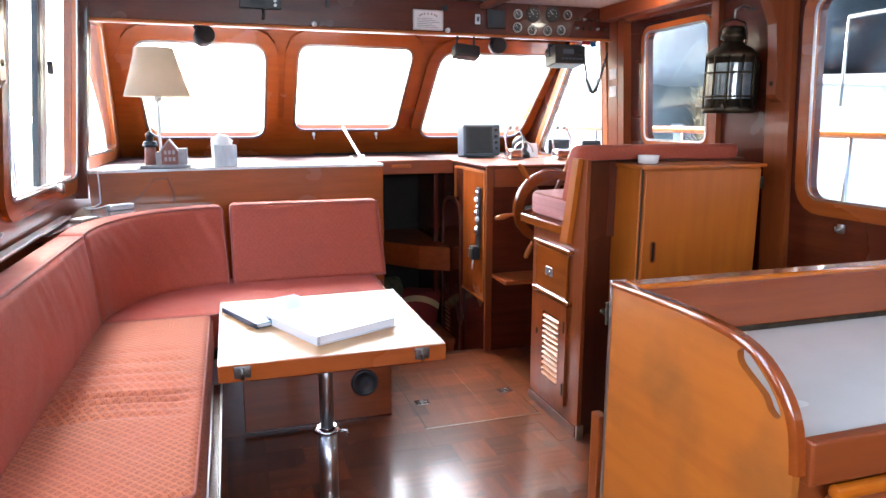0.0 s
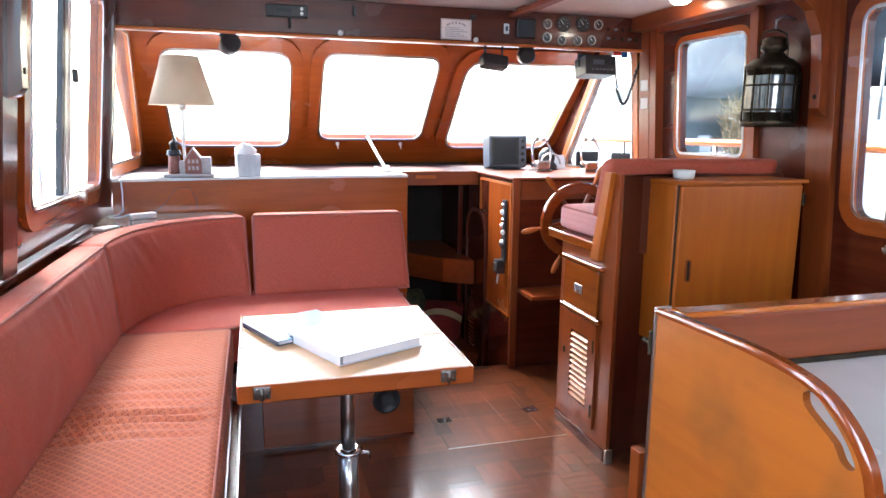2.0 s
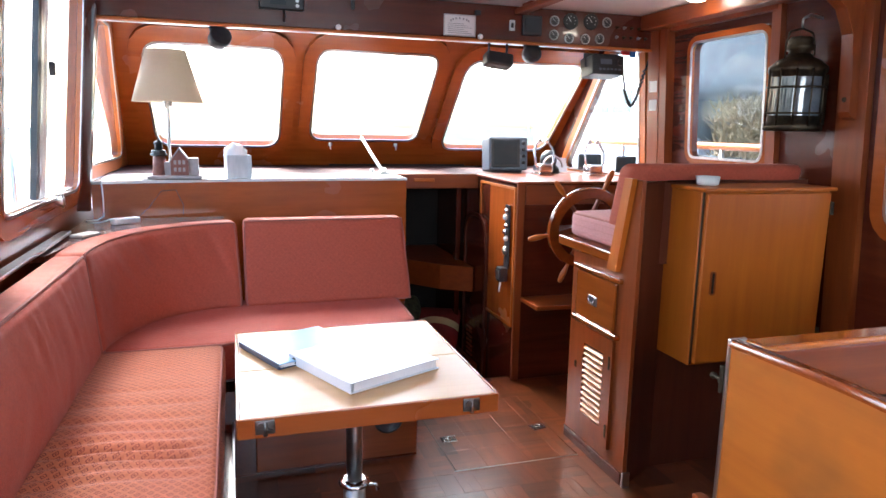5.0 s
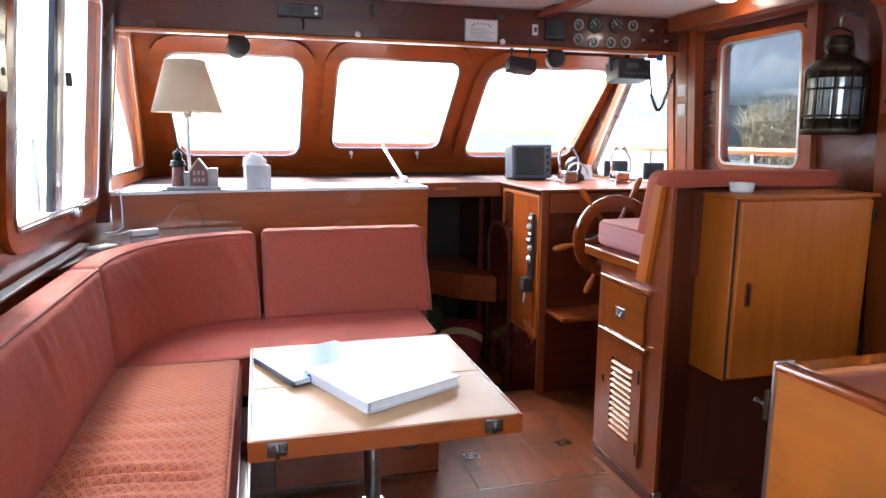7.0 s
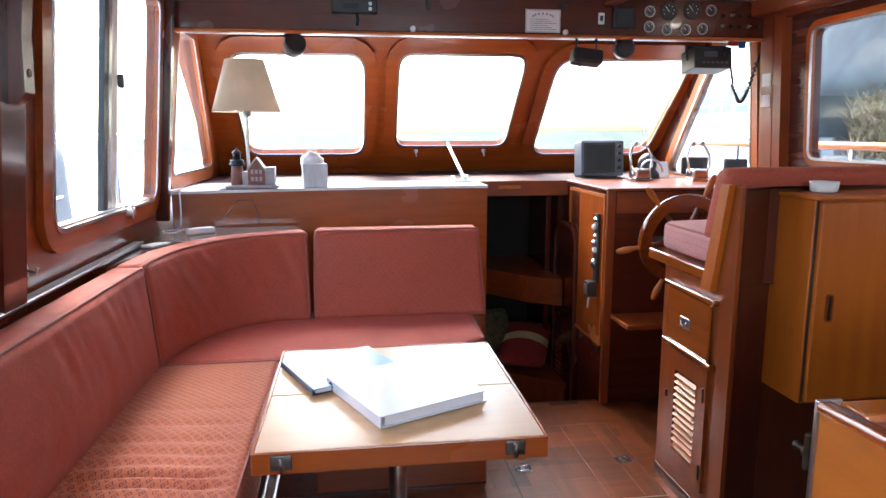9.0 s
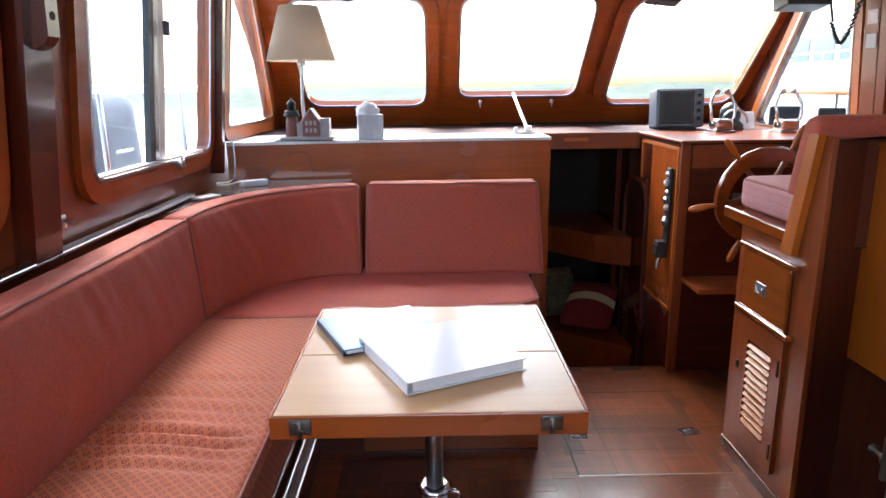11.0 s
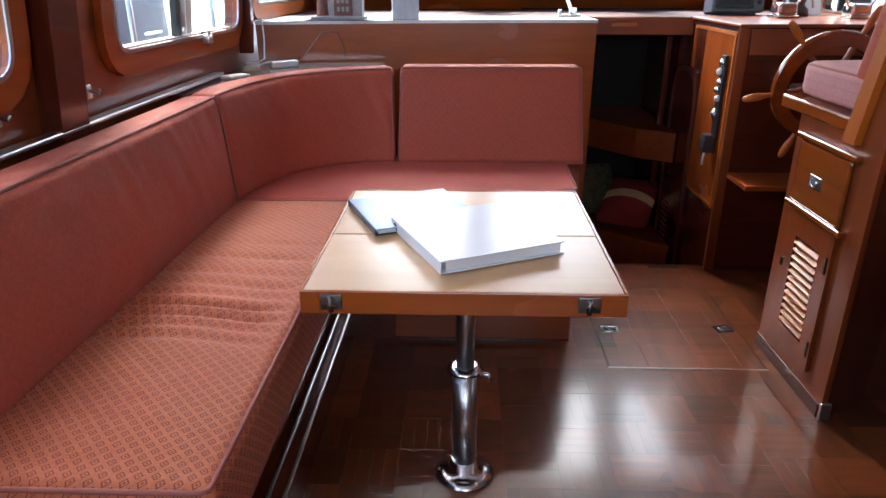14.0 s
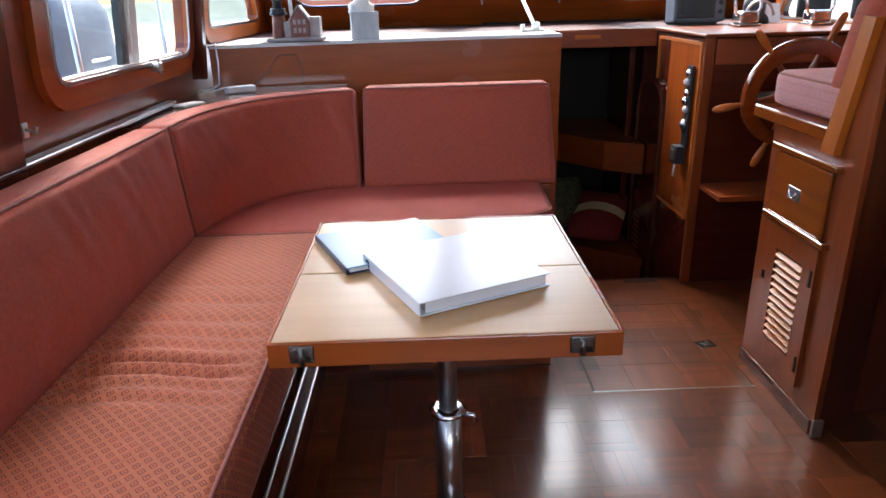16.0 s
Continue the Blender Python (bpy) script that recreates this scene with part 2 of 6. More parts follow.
# near-black that paints the shade inside the locker, louvres and recesses
M_DEEP_SHADE = mat("deep_shade", (0.012, 0.008, 0.006), 0.8, 0, (0.02, 0.012, 0.008), 6)
M_GREY = mat("grey_plastic", (0.11, 0.135, 0.17), 0.42, 0, (0.09, 0.11, 0.14), 20, bump=0.05)
M_SCREEN = mat("dark_screen", (0.035, 0.045, 0.05), 0.12, 0, (0.05, 0.06, 0.065), 3)
M_PAPER = mat("paper", (0.82, 0.82, 0.82), 0.6, 0, (0.76, 0.76, 0.76), 12, bump=0.05)
M_INK = mat("grey_ink", (0.30, 0.30, 0.32), 0.7)
M_BINDER = mat("white_binder", (0.80, 0.81, 0.83), 0.25, 0, (0.76, 0.77, 0.79), 4, bump=0.03)
M_BLUE = mat("pale_blue_cover", (0.26, 0.46, 0.66), 0.3, 0, (0.21, 0.40, 0.60), 3, bump=0.03)
M_NAVY = mat("navy_board", (0.02, 0.03, 0.07), 0.4)
M_SHADE = mat("lampshade_cloth", (0.74, 0.66, 0.54), 0.8, 0, (0.70, 0.61, 0.48), 60, bump=0.25, bump_scale=300)


def let_light_through(m, share):
    """Thin cloth: part of the light from behind shows on the near side."""
    nt = m.node_tree
    b, tr, mx = nt.nodes["Principled BSDF"], nt.nodes.new("ShaderNodeBsdfTranslucent"), nt.nodes.new("ShaderNodeMixShader")
    tr.inputs[0].default_value = (0.86, 0.78, 0.64, 1)
    mx.inputs[0].default_value = share
    nt.links.new(b.outputs[0], mx.inputs[1])
    nt.links.new(tr.outputs[0], mx.inputs[2])
    nt.links.new(mx.outputs[0], nt.nodes["Material Output"].inputs[0])


let_light_through(M_SHADE, 0.5)
M_CERAM = mat("grey_resin", (0.48, 0.46, 0.44), 0.55, 0, (0.34, 0.31, 0.30), 25, bump=0.3)
M_BRICK = mat("red_resin", (0.30, 0.13, 0.10), 0.6, 0, (0.20, 0.08, 0.06), 40, bump=0.3)
M_TISSUE = mat("tissue", (0.86, 0.86, 0.86), 0.8, 0, (0.80, 0.80, 0.81), 8, bump=0.2)
M_BOX = mat("printed_card", (0.62, 0.66, 0.68), 0.45, 0, (0.40, 0.45, 0.48), 22, (1, 1, 0.3))
M_PWHITE = mat("white_plastic", (0.78, 0.78, 0.76), 0.35, 0, (0.72, 0.72, 0.70), 15)
M_GREEN = mat("green_plastic", (0.01, 0.22, 0.11), 0.35, 0, (0.01, 0.18, 0.09), 8)
M_CLOTH_R = mat("dark_red_cloth", (0.28, 0.03, 0.025), 0.85, 0, (0.20, 0.02, 0.018), 60, bump=0.4, bump_scale=250)
M_CLOTH_Y = mat("cream_cloth", (0.72, 0.58, 0.32), 0.85, 0, (0.62, 0.48, 0.25), 60, bump=0.4, bump_scale=250)
M_CLOTH_G = mat("tapestry_cloth", (0.16, 0.16, 0.07), 0.85, 0, (0.03, 0.03, 0.02), 30, bump=0.4, bump_scale=150)
M_SEAM = mat("dark_seam", (0.05, 0.025, 0.012), 0.6)
M_HULL = mat("grey_hull", (0.19, 0.24, 0.30), 0.4, 0, (0.16, 0.20, 0.26), 3, stain=(0.13, 0.16, 0.20))
M_SHED = mat("weathered_shed_boards", (0.34, 0.39, 0.40), 0.8, 0, (0.26, 0.30, 0.31), 2, (1, 6, 1), stain=(0.14, 0.17, 0.16))
M_HULL_W = mat("white_hull", (0.78, 0.79, 0.80), 0.35, 0, (0.70, 0.71, 0.72), 3, stain=(0.6, 0.6, 0.6))
M_CANVAS = mat("grey_canvas", (0.15, 0.18, 0.205), 0.8, 0, (0.11, 0.13, 0.155), 5, bump=0.3, bump_scale=20)
M_TINT = mat("blue_tinted_window", (0.10, 0.15, 0.17), 0.15, 0, (0.14, 0.20, 0.22), 2)
M_WATER = mat("water", (0.05, 0.075, 0.085), 0.08, 0, (0.04, 0.06, 0.07), 0.8, bump=0.6, bump_scale=2.0)
M_TREES = mat("hazy_foliage", (0.075, 0.10, 0.065), 0.9, 0, (0.04, 0.06, 0.04), 0.5)
M_GRASS = mat("dry_reed", (0.30, 0.24, 0.14), 0.9, 0, (0.20, 0.155, 0.09), 20)
M_ROPE = mat("blue_rope", (0.02, 0.12, 0.32), 0.8, bump=0.4, bump_scale=120)


def glass_material():
    m = bpy.data.materials.new("window_glass")
    m.use_nodes = True
    nt = m.node_tree
    nt.nodes.remove(nt.nodes["Principled BSDF"])
    tr = nt.nodes.new("ShaderNodeBsdfTransparent")
    tr.inputs[0].default_value = (0.95, 0.97, 0.96, 1)
    gl = nt.nodes.new("ShaderNodeBsdfGlossy")
    gl.inputs["Roughness"].default_value = 0.02
    mx = nt.nodes.new("ShaderNodeMixShader")
    mx.inputs[0].default_value = 0.035
    nt.links.new(tr.outputs[0], mx.inputs[1])
    nt.links.new(gl.outputs[0], mx.inputs[2])
    nt.links.new(mx.outputs[0], nt.nodes["Material Output"].inputs[0])
    return m


M_GLASS = glass_material()


def lamp_material(name, color, power):
    m = bpy.data.materials.new(name)
    m.use_nodes = True
    b = m.node_tree.nodes["Principled BSDF"]
    b.inputs["Emission Color"].default_value = (*color, 1)
    b.inputs["Emission Strength"].default_value = power
    return m


M_LIT = lamp_material("lit_lens", (1.0, 0.86, 0.66), 4.0)

# ---------------------------------------------------------------- mesh helpers


def box(bm, lo, hi, bev=0.0, seg=2, m=None):
    r = bmesh.ops.create_cube(bm, size=1)
    vs = r["verts"]
    for v in vs:
        v.co = Vector([(lo[i] + hi[i]) / 2 + v.co[i] * (hi[i] - lo[i]) for i in range(3)])
    if m:
        bmesh.ops.transform(bm, matrix=m, verts=vs)
    if bev:
        es = list({e for v in vs for e in v.link_edges})
        bmesh.ops.bevel(bm, geom=es, offset=bev, segments=seg, profile=0.5, affect="EDGES")
    return bm


def boxbm(lo, hi, bev=0.0, seg=2, m=None):
    return box(bmesh.new(), lo, hi, bev, seg, m)


def sweep(bm, pts, r, seg=8, closed=False, taper=None):
    pts = [Vector(p) for p in pts]
    n = len(pts)
    rings, ref = [], None
    for i, p in enumerate(pts):
        a = pts[(i - 1) % n] if closed or i else p
        b = pts[(i + 1) % n] if closed or i < n - 1 else p
        d = (b - a).normalized()
        if ref is None:
            ref = d.orthogonal().normalized()
        ref = (ref - d * ref.dot(d)).normalized()
        s = d.cross(ref)
        rad = r if taper is None else r * taper[i]
        rings.append([bm.verts.new(p + (ref * math.cos(k * math.tau / seg) + s * math.sin(k * math.tau / seg)) * rad) for k in range(seg)])
    for i in range(n if closed else n - 1):
        a, b = rings[i], rings[(i + 1) % n]
        for k in range(seg):
            bm.faces.new((a[k], a[(k + 1) % seg], b[(k + 1) % seg], b[k]))
    if not closed:
        bm.faces.new(rings[0][::-1])
        bm.faces.new(rings[-1])
    for fc in bm.faces:
        fc.smooth = True
    return bm


def lathe(bm, profile, m, seg=20):
    """profile: (radius, height) pairs, spun about z and set by the pose m."""
    rings = [[bm.verts.new(m @ Vector((r * math.cos(k * math.tau / seg), r * math.sin(k * math.tau / seg), h))) for k in range(seg)] for r, h in profile]
    for a, b in zip(rings, rings[1:]):
        for k in range(seg):
            fc = bm.faces.new((a[k], a[(k + 1) % seg], b[(k + 1) % seg], b[k]))
            fc.smooth = True
    bm.faces.new(rings[0][::-1])
    bm.faces.new(rings[-1])
    return bm


def rrect(u0, u1, v0, v1, r, n=5):
    return rpoly([(u0, v0), (u1, v0), (u1, v1), (u0, v1)], r, n)


def rpoly(pts, r, n=5):
    """A closed outline with rounded corners."""
    out = []
    for i, p in enumerate(pts):
        p = Vector(p)
        a, b = (Vector(pts[i - 1]) - p), (Vector(pts[(i + 1) % len(pts)]) - p)
        ang = a.angle(b)
        rad = r[i] if isinstance(r, (list, tuple)) else r
        d = min(rad / math.tan(ang / 2), a.length * 0.49, b.length * 0.49)
        a, b = p + a.normalized() * d, p + b.normalized() * d
        for k in range(n + 1):
            t = k / n
            out.append(tuple(a * (1 - t) ** 2 + p * 2 * t * (1 - t) + b * t * t))
    return out


def grow(pts, d):
    """The outline moved outward by d (anticlockwise outline)."""
    out, n = [], len(pts)
    for i in range(n):
        a, b = Vector(pts[i - 1]), Vector(pts[(i + 1) % n])
        t = (b - a).normalized()
        out.append((pts[i][0] + t.y * d, pts[i][1] - t.x * d))
    return out


def plate(bm, loops, thick, place):
    """A slab with the first loop as its outline and the others as holes; place(u, v, w) gives the world point."""
    caps = []
    for w in (0.0, thick):
        rings = []
        for lp in loops:
            vs = [bm.verts.new(place(u, v, w)) for u, v in lp]
            rings.append(vs)
        if len(loops) == 1:
            bm.faces.new(rings[0])
            caps.append(rings)
            continue
        flat = [v for vs in rings for v in vs]
        for tri in geometry.tessellate_polygon([[Vector((u, v, 0)) for u, v in lp] for lp in loops]):
            bm.faces.new([flat[i] for i in tri])
        caps.append(rings)
    for ra, rb in zip(*caps):
        for i in range(len(ra)):
            bm.faces.new((ra[i - 1], ra[i], rb[i], rb[i - 1]))
    bmesh.ops.recalc_face_normals(bm, faces=bm.faces)
    return bm


def cushion(bm, half, r, crown, place, cuts=9, crown_axis=2, gather=1.7):
    """A soft box of the given half sizes with rounded edges and a crowned face, bent by place(x, y, z)."""
    made = bmesh.ops.create_cube(bm, size=2)
    es = list({e for v in made["verts"] for e in v.link_edges})
    bmesh.ops.subdivide_edges(bm, edges=es, cuts=cuts, use_grid_fill=True)
    h = Vector(half)
    for v in bm.verts:
        c = Vector([math.copysign(1 - (1 - min(abs(t), 1)) ** gather, t) for t in v.co])
        p = Vector([c[i] * h[i] for i in range(3)])
        q = Vector([max(-(h[i] - r), min(h[i] - r, p[i])) for i in range(3)])
        d = p - q
        if d.length > 1e-6:
            k = max(abs(t) for t in d)
            p = q + d.normalized() * k
        o = [i for i in range(3) if i != crown_axis]
        if c[crown_axis] > 0:
            p[crown_axis] += crown * (1 - c[o[0]] ** 2) * (1 - c[o[1]] ** 2) * c[crown_axis]
        v.co = place(*p)
    for fc in bm.faces:
        fc.smooth = True
    bmesh.ops.recalc_face_normals(bm, faces=bm.faces)
    return bm


def mesh_object(name, bm, material):
    for e in bm.edges:
        if len(e.link_faces) == 2 and e.calc_face_angle(0) > 0.75:
            e.smooth = False
    me = bpy.data.meshes.new(name)
    bm.to_mesh(me)
    bm.free()
    me.materials.append(material)
    return new(name, me)


def part(name, bm, material, parent, label=""):
    ob = mesh_object(name, bm, material)
    ob.parent = parent
    ob.matrix_parent_inverse = Matrix.Translation(-Vector(world_place(parent)))
    return tagged(ob, label)


def world_place(ob):
    p = Vector(ob.location)
    while ob.parent:
        p = p + ob.matrix_parent_inverse.translation + ob.parent.location
        ob = ob.parent
    return p


def thing(name, base, label, category, group="", kind=""):
    ob = new(name)
    ob.location = base
    ob.empty_display_size = 0.05
    return tagged(ob, label, category, group, kind)


def single(name, bm, material, label, category, group="", kind=""):
    return tagged(mesh_object(name, bm, material), label, category, group, kind)


def structure(name, bm, material, label, category):
    return single(name, bm, material, label, category, kind="structure")


def cyl(p0, p1, r, seg=12, bm=None):
    return sweep(bm or bmesh.new(), [p0, p1], r, seg)


def arc(center, r, a0, a1, n, place):
    return [place(center[0] + r * math.cos(radians(a0 + (a1 - a0) * i / n)), center[1] + r * math.sin(radians(a0 + (a1 - a0) * i / n))) for i in range(n + 1)]


# ---------------------------------------------------------------- cabin shell
def port(y, z, w):
    """Inner face of the port side; w outward."""
    return Vector((-0.30 + 0.09 * (z - 1.1) - w, y, z))


def star(y, z, w):
    return Vector((2.66 - 0.06 * (z - 1.1) + w, y, z))


def screen(x, z, w):
    """Inner face of the raked windscreen; w outward."""
    return Vector((x, 5.2 - 1.1 * (z - 1.5) + 0.67 * w, z + 0.74 * w))


side_outline = [(-1.0, -0.6), (5.75, -0.6), (5.75, 1.0), (5.62, 1.12), (4.62, 2.04), (-1.0, 2.04)]
port_holes = [rrect(0.0, 1.2, 1.09, 1.90, 0.07), rrect(1.55, 2.56, 1.09, 1.90, 0.07), rrect(3.0, 4.02, 1.095, 1.92, 0.07),
              rpoly([(4.28, 1.18), (5.22, 1.18), (4.62, 1.85), (4.33, 1.85)], 0.05)]
star_holes = [rrect(0.0, 1.2, 1.05, 1.82, 0.07), rrect(1.55, 2.70, 1.05, 1.83, 0.07), rrect(3.32, 3.835, 1.255, 1.83, 0.05),
              rpoly([(4.28, 1.12), (5.25, 1.12), (4.62, 1.85), (4.30, 1.85)], 0.05)]
screen_holes = [rrect(-0.10, 0.65, 1.257, 1.822, 0.10), rrect(0.838, 1.572, 1.308, 1.828, 0.08), rrect(1.757, 2.58, 1.25, 1.812, 0.10)]

structure("wall_port", plate(bmesh.new(), [side_outline] + port_holes, 0.032, port), M_RED_Y, "varnished mahogany cabin side with window openings", "wall")
structure("wall_starboard", plate(bmesh.new(), [side_outline] + star_holes, 0.032, star), M_DK_Y, "varnished mahogany cabin side with window openings", "wall")
structure("wall_windscreen", plate(bmesh.new(), [[(-0.36, 1.06), (2.72, 1.06), (2.72, 2.02), (-0.36, 2.02)]] + screen_holes, 0.024, screen), M_HONEY_X,
          "raked mahogany windscreen bulkhead with three openings", "wall")
# the opening is added out of view, set high to admit light from aft
structure("wall_aft", plate(bmesh.new(), [[(-0.5, -0.6), (2.9, -0.6), (2.9, 2.1), (-0.5, 2.1)], rrect(0.25, 1.9, 1.36, 1.93, 0.05)], 0.08, lambda u, v, w: Vector((u, -1.0 - w, v))), M_DK_Z, "plain dark wooden bulkhead with an unseen opening added for light", "wall")
structure("ceiling", boxbm((-0.36, -1.0, 2.005), (2.72, 4.7, 2.06)), M_WHITE, "white painted cabin ceiling", "ceiling")
structure("header_panel", boxbm((-0.24, 4.17, 1.832), (2.62, 4.20, 2.004), 0.004), M_DK_X, "dark mahogany instrument panel above the windscreen", "panel")
# white here stands for light that the soffit catches from below
structure("header_soffit", boxbm((-0.24, 4.198, 1.828), (2.62, 4.31, 1.85)), M_PWHITE, "soffit behind the instrument panel, white for the light it catches", "panel")
structure("header_back", boxbm((-0.24, 4.29, 1.852), (2.62, 4.31, 2.004)), M_DK_X, "dark mahogany back of the instrument panel", "panel")
# lighter wood bead added in place of the gloss highlight on this edge
structure("trim_header", boxbm((-0.24, 4.158, 1.818), (2.62, 4.196, 1.832), 0.005), M_OR_X, "paler bead for the highlight along the panel's lower edge", "trim")


def window(name, loop, place, rim, rim_mat, pane_label, label, proud=0.02, wide=0.06, sill=None):
    w = thing(name, place(*loop[0], 0), label, "window", kind="structure")
    part("window_frame", plate(bmesh.new(), [grow(loop, wide), loop], -proud - 0.001, lambda u, v, d: place(u, v, d - 0.001)), rim_mat, w, rim)
    part("gasket", plate(bmesh.new(), [grow(loop, 0.004), grow(loop, -0.008)], -0.004, lambda u, v, d: place(u, v, d - proud - 0.001)), M_STEEL, w, "dull metal bead round the glass")
    g = part("pane", plate(bmesh.new(), [loop], 0.005, lambda u, v, d: place(u, v, d + 0.012)), M_GLASS, w, pane_label)
    g.visible_shadow = False
    if sill:
        part("window_sill", boxbm(sill[0], sill[1], 0.004), M_PWHITE, w, "white sliding track")
    return w


for i, lp in enumerate(screen_holes):
    window("window_%d" % (i + 1), lp, screen, "", M_HONEY_X, "clear glass", "fixed windscreen pane in a rounded mahogany frame" if i != 1 else "opening centre windscreen in a rounded mahogany frame", 0.022, 0.075)
for i, lp in enumerate(port_holes):
    w = window("window_%d" % (i + 4), lp, port, "", M_OR_Y if i == 3 else M_HONEY_Y, "clear glass", "rounded cabin side window in a mahogany frame", 0.02, 0.065)
    if i < 3:
        y0, y1 = (0.0, 1.2) if i == 0 else (1.55, 2.56) if i == 1 else (3.0, 4.02)
        m = (y0 + y1) / 2 + (0.02 if i == 2 else 0)
        part("window_sill", plate(bmesh.new(), [rrect(y0 + 0.03, y1 - 0.03, 1.088, 1.108, 0.004, 1)], -0.035, lambda u, v, d: port(u, v, d + 0.03)), M_PWHITE, w, "white sliding track")
        for k, (o, wd, mt) in enumerate(((-0.045, 0.035, M_BLACK), (0.0, 0.03, M_STEEL), (0.05, 0.05, M_PWHITE))):
            part("sash_bar", plate(bmesh.new(), [rrect(m + o - wd / 2, m + o + wd / 2, 1.10, 1.91, 0.003, 1)], 0.02, lambda u, v, d: port(u, v, d + 0.006 + 0.001 * k)), mt, w)
        part("sash_latch", boxbm((-0.255, m + 0.03, 1.535), (-0.235, m + 0.055, 1.585), 0.006), M_BLACK, w, "black finger latch")
        c = bmesh.new()
        box(c, (-0.285, m + 0.09, 1.07), (-0.255, m + 0.13, 1.10), 0.004)
        sweep(c, [(-0.262, m + 0.04, 1.112), (-0.262, m + 0.17, 1.112)], 0.004)
        sweep(c, [(-0.262, m + 0.11, 1.06), (-0.262, m + 0.11, 1.115)], 0.005)
        part("window_catch", c, M_STEEL, w, "small metal catch")
for i, lp in enumerate(star_holes):
    window("window_%d" % (i + 8), lp, star, "", M_OR_Y if i == 3 else M_HONEY_Y, "clear glass", "rounded cabin side window in a mahogany frame" if i != 2 else "small sash window in the wheelhouse side door", 0.02, 0.032 if i == 2 else 0.06)

# centre windscreen hardware
for x in (0.98, 1.43):
    c = bmesh.new()
    p = screen(x, 1.285, -0.03)
    box(c, (p.x - 0.012, p.y - 0.012, p.z - 0.012), (p.x + 0.012, p.y + 0.012, p.z + 0.012), 0.004)
    sweep(c, [p, p + Vector((0, -0.02, -0.035))], 0.005)
    single("sash_hinge", c, M_STEEL, "small chromed hinge under the centre windscreen", "hinge", "windscreen hinges")


def post(name, place, y0, y1, z0, z1, d, material, label):
    return structure(name, plate(bmesh.new(), [rrect(y0, y1, z0, z1, 0.008, 2)], d, lambda u, v, w: place(u, v, -w - 0.001)), material, label, "trim")


post("trim_port_post", port, 2.655, 2.77, 0.93, 2.0, 0.05, M_DK_Z, "dark varnished post between the side windows")
post("trim_port_forward_post", port, 4.095, 4.135, 0.99, 2.0, 0.05, M_DK_Z, "dark varnished post beside the quarter window")
post("trim_starboard_post", star, 2.80, 2.93, 0.0, 2.0, 0.03, M_RED_Z, "varnished post beside the side door")
post("trim_door_post_aft", star, 3.24, 3.29, 0.9, 1.93, 0.03, M_RED_Z, "varnished door frame post")
post("trim_door_post_fore", star, 4.00, 4.06, 0.9, 1.93, 0.05, M_RED_Z, "varnished door frame post")
post("trim_door_post_inner", star, 4.09, 4.19, 0.9, 1.93, 0.035, M_RED_Z, "varnished door frame panel")
post("trim_door_head", star, 3.26, 4.05, 1.905, 1.94, 0.035, M_RED_Y, "varnished door head")
structure("trim_starboard_beam", boxbm((2.50, -0.9, 1.925), (2.62, 4.165, 2.004), 0.006), M_RED_Y, "varnished mahogany beam along the ceiling's edge", "beam")
structure("trim_port_beam", boxbm((-0.26, -0.9, 1.945), (-0.14, 4.165, 2.004), 0.006), M_RED_Y, "varnished mahogany beam along the ceiling's edge", "beam")
structure("trim_ledge_rail", boxbm((-0.30, 1.2, 0.945), (-0.262, 3.75, 0.958), 0.004), M_STEEL, "pale metal edging behind the settee", "trim")

# floor base, well and cabin bottom
fb = bmesh.new()
box(fb, (-0.4, -1.0, -0.06), (2.8, 4.20, -0.006))
structure("floor", fb, M_JOINT, "worn varnished parquet floor of small wooden fingers", "floor")
structure("well_floor", boxbm((1.0, 4.2, -0.60), (2.0, 5.75, -0.52)), M_DK_Y, "dark sunken floor of the companionway", "floor")
structure("well_riser", boxbm((1.0, 4.17, -0.6), (1.8, 4.198, -0.062)), M_DK_X, "dark riser under the cabin floor's edge", "step")

# ---------------------------------------------------------------- settee
def back_path(s):
    """Front line of the settee's backs at half height, by metres from the aft end: port run, corner, forward run."""
    if s < 1.38:
        return Vector((-0.13 + 0.02 * s / 1.38, 1.90 + s)), Vector((-1, 0.014)).normalized()
    if s < 2.14:
        t = (s - 1.38) / 0.76
        p0, p1, p2, p3 = Vector((-0.11, 3.28)), Vector((-0.105, 3.62)), Vector((0.05, 3.88)), Vector((0.375, 3.905))
        p = p0 * (1 - t) ** 3 + p1 * 3 * t * (1 - t) ** 2 + p2 * 3 * t * t * (1 - t) + p3 * t ** 3
        d = (p1 - p0) * (1 - t) ** 2 + (p2 - p1) * 2 * t * (1 - t) + (p3 - p2) * t * t
        d.normalize()
        return p, Vector((-d.y, d.x))
    return Vector((0.375 + s - 2.14, 3.905)), Vector((0, 1))


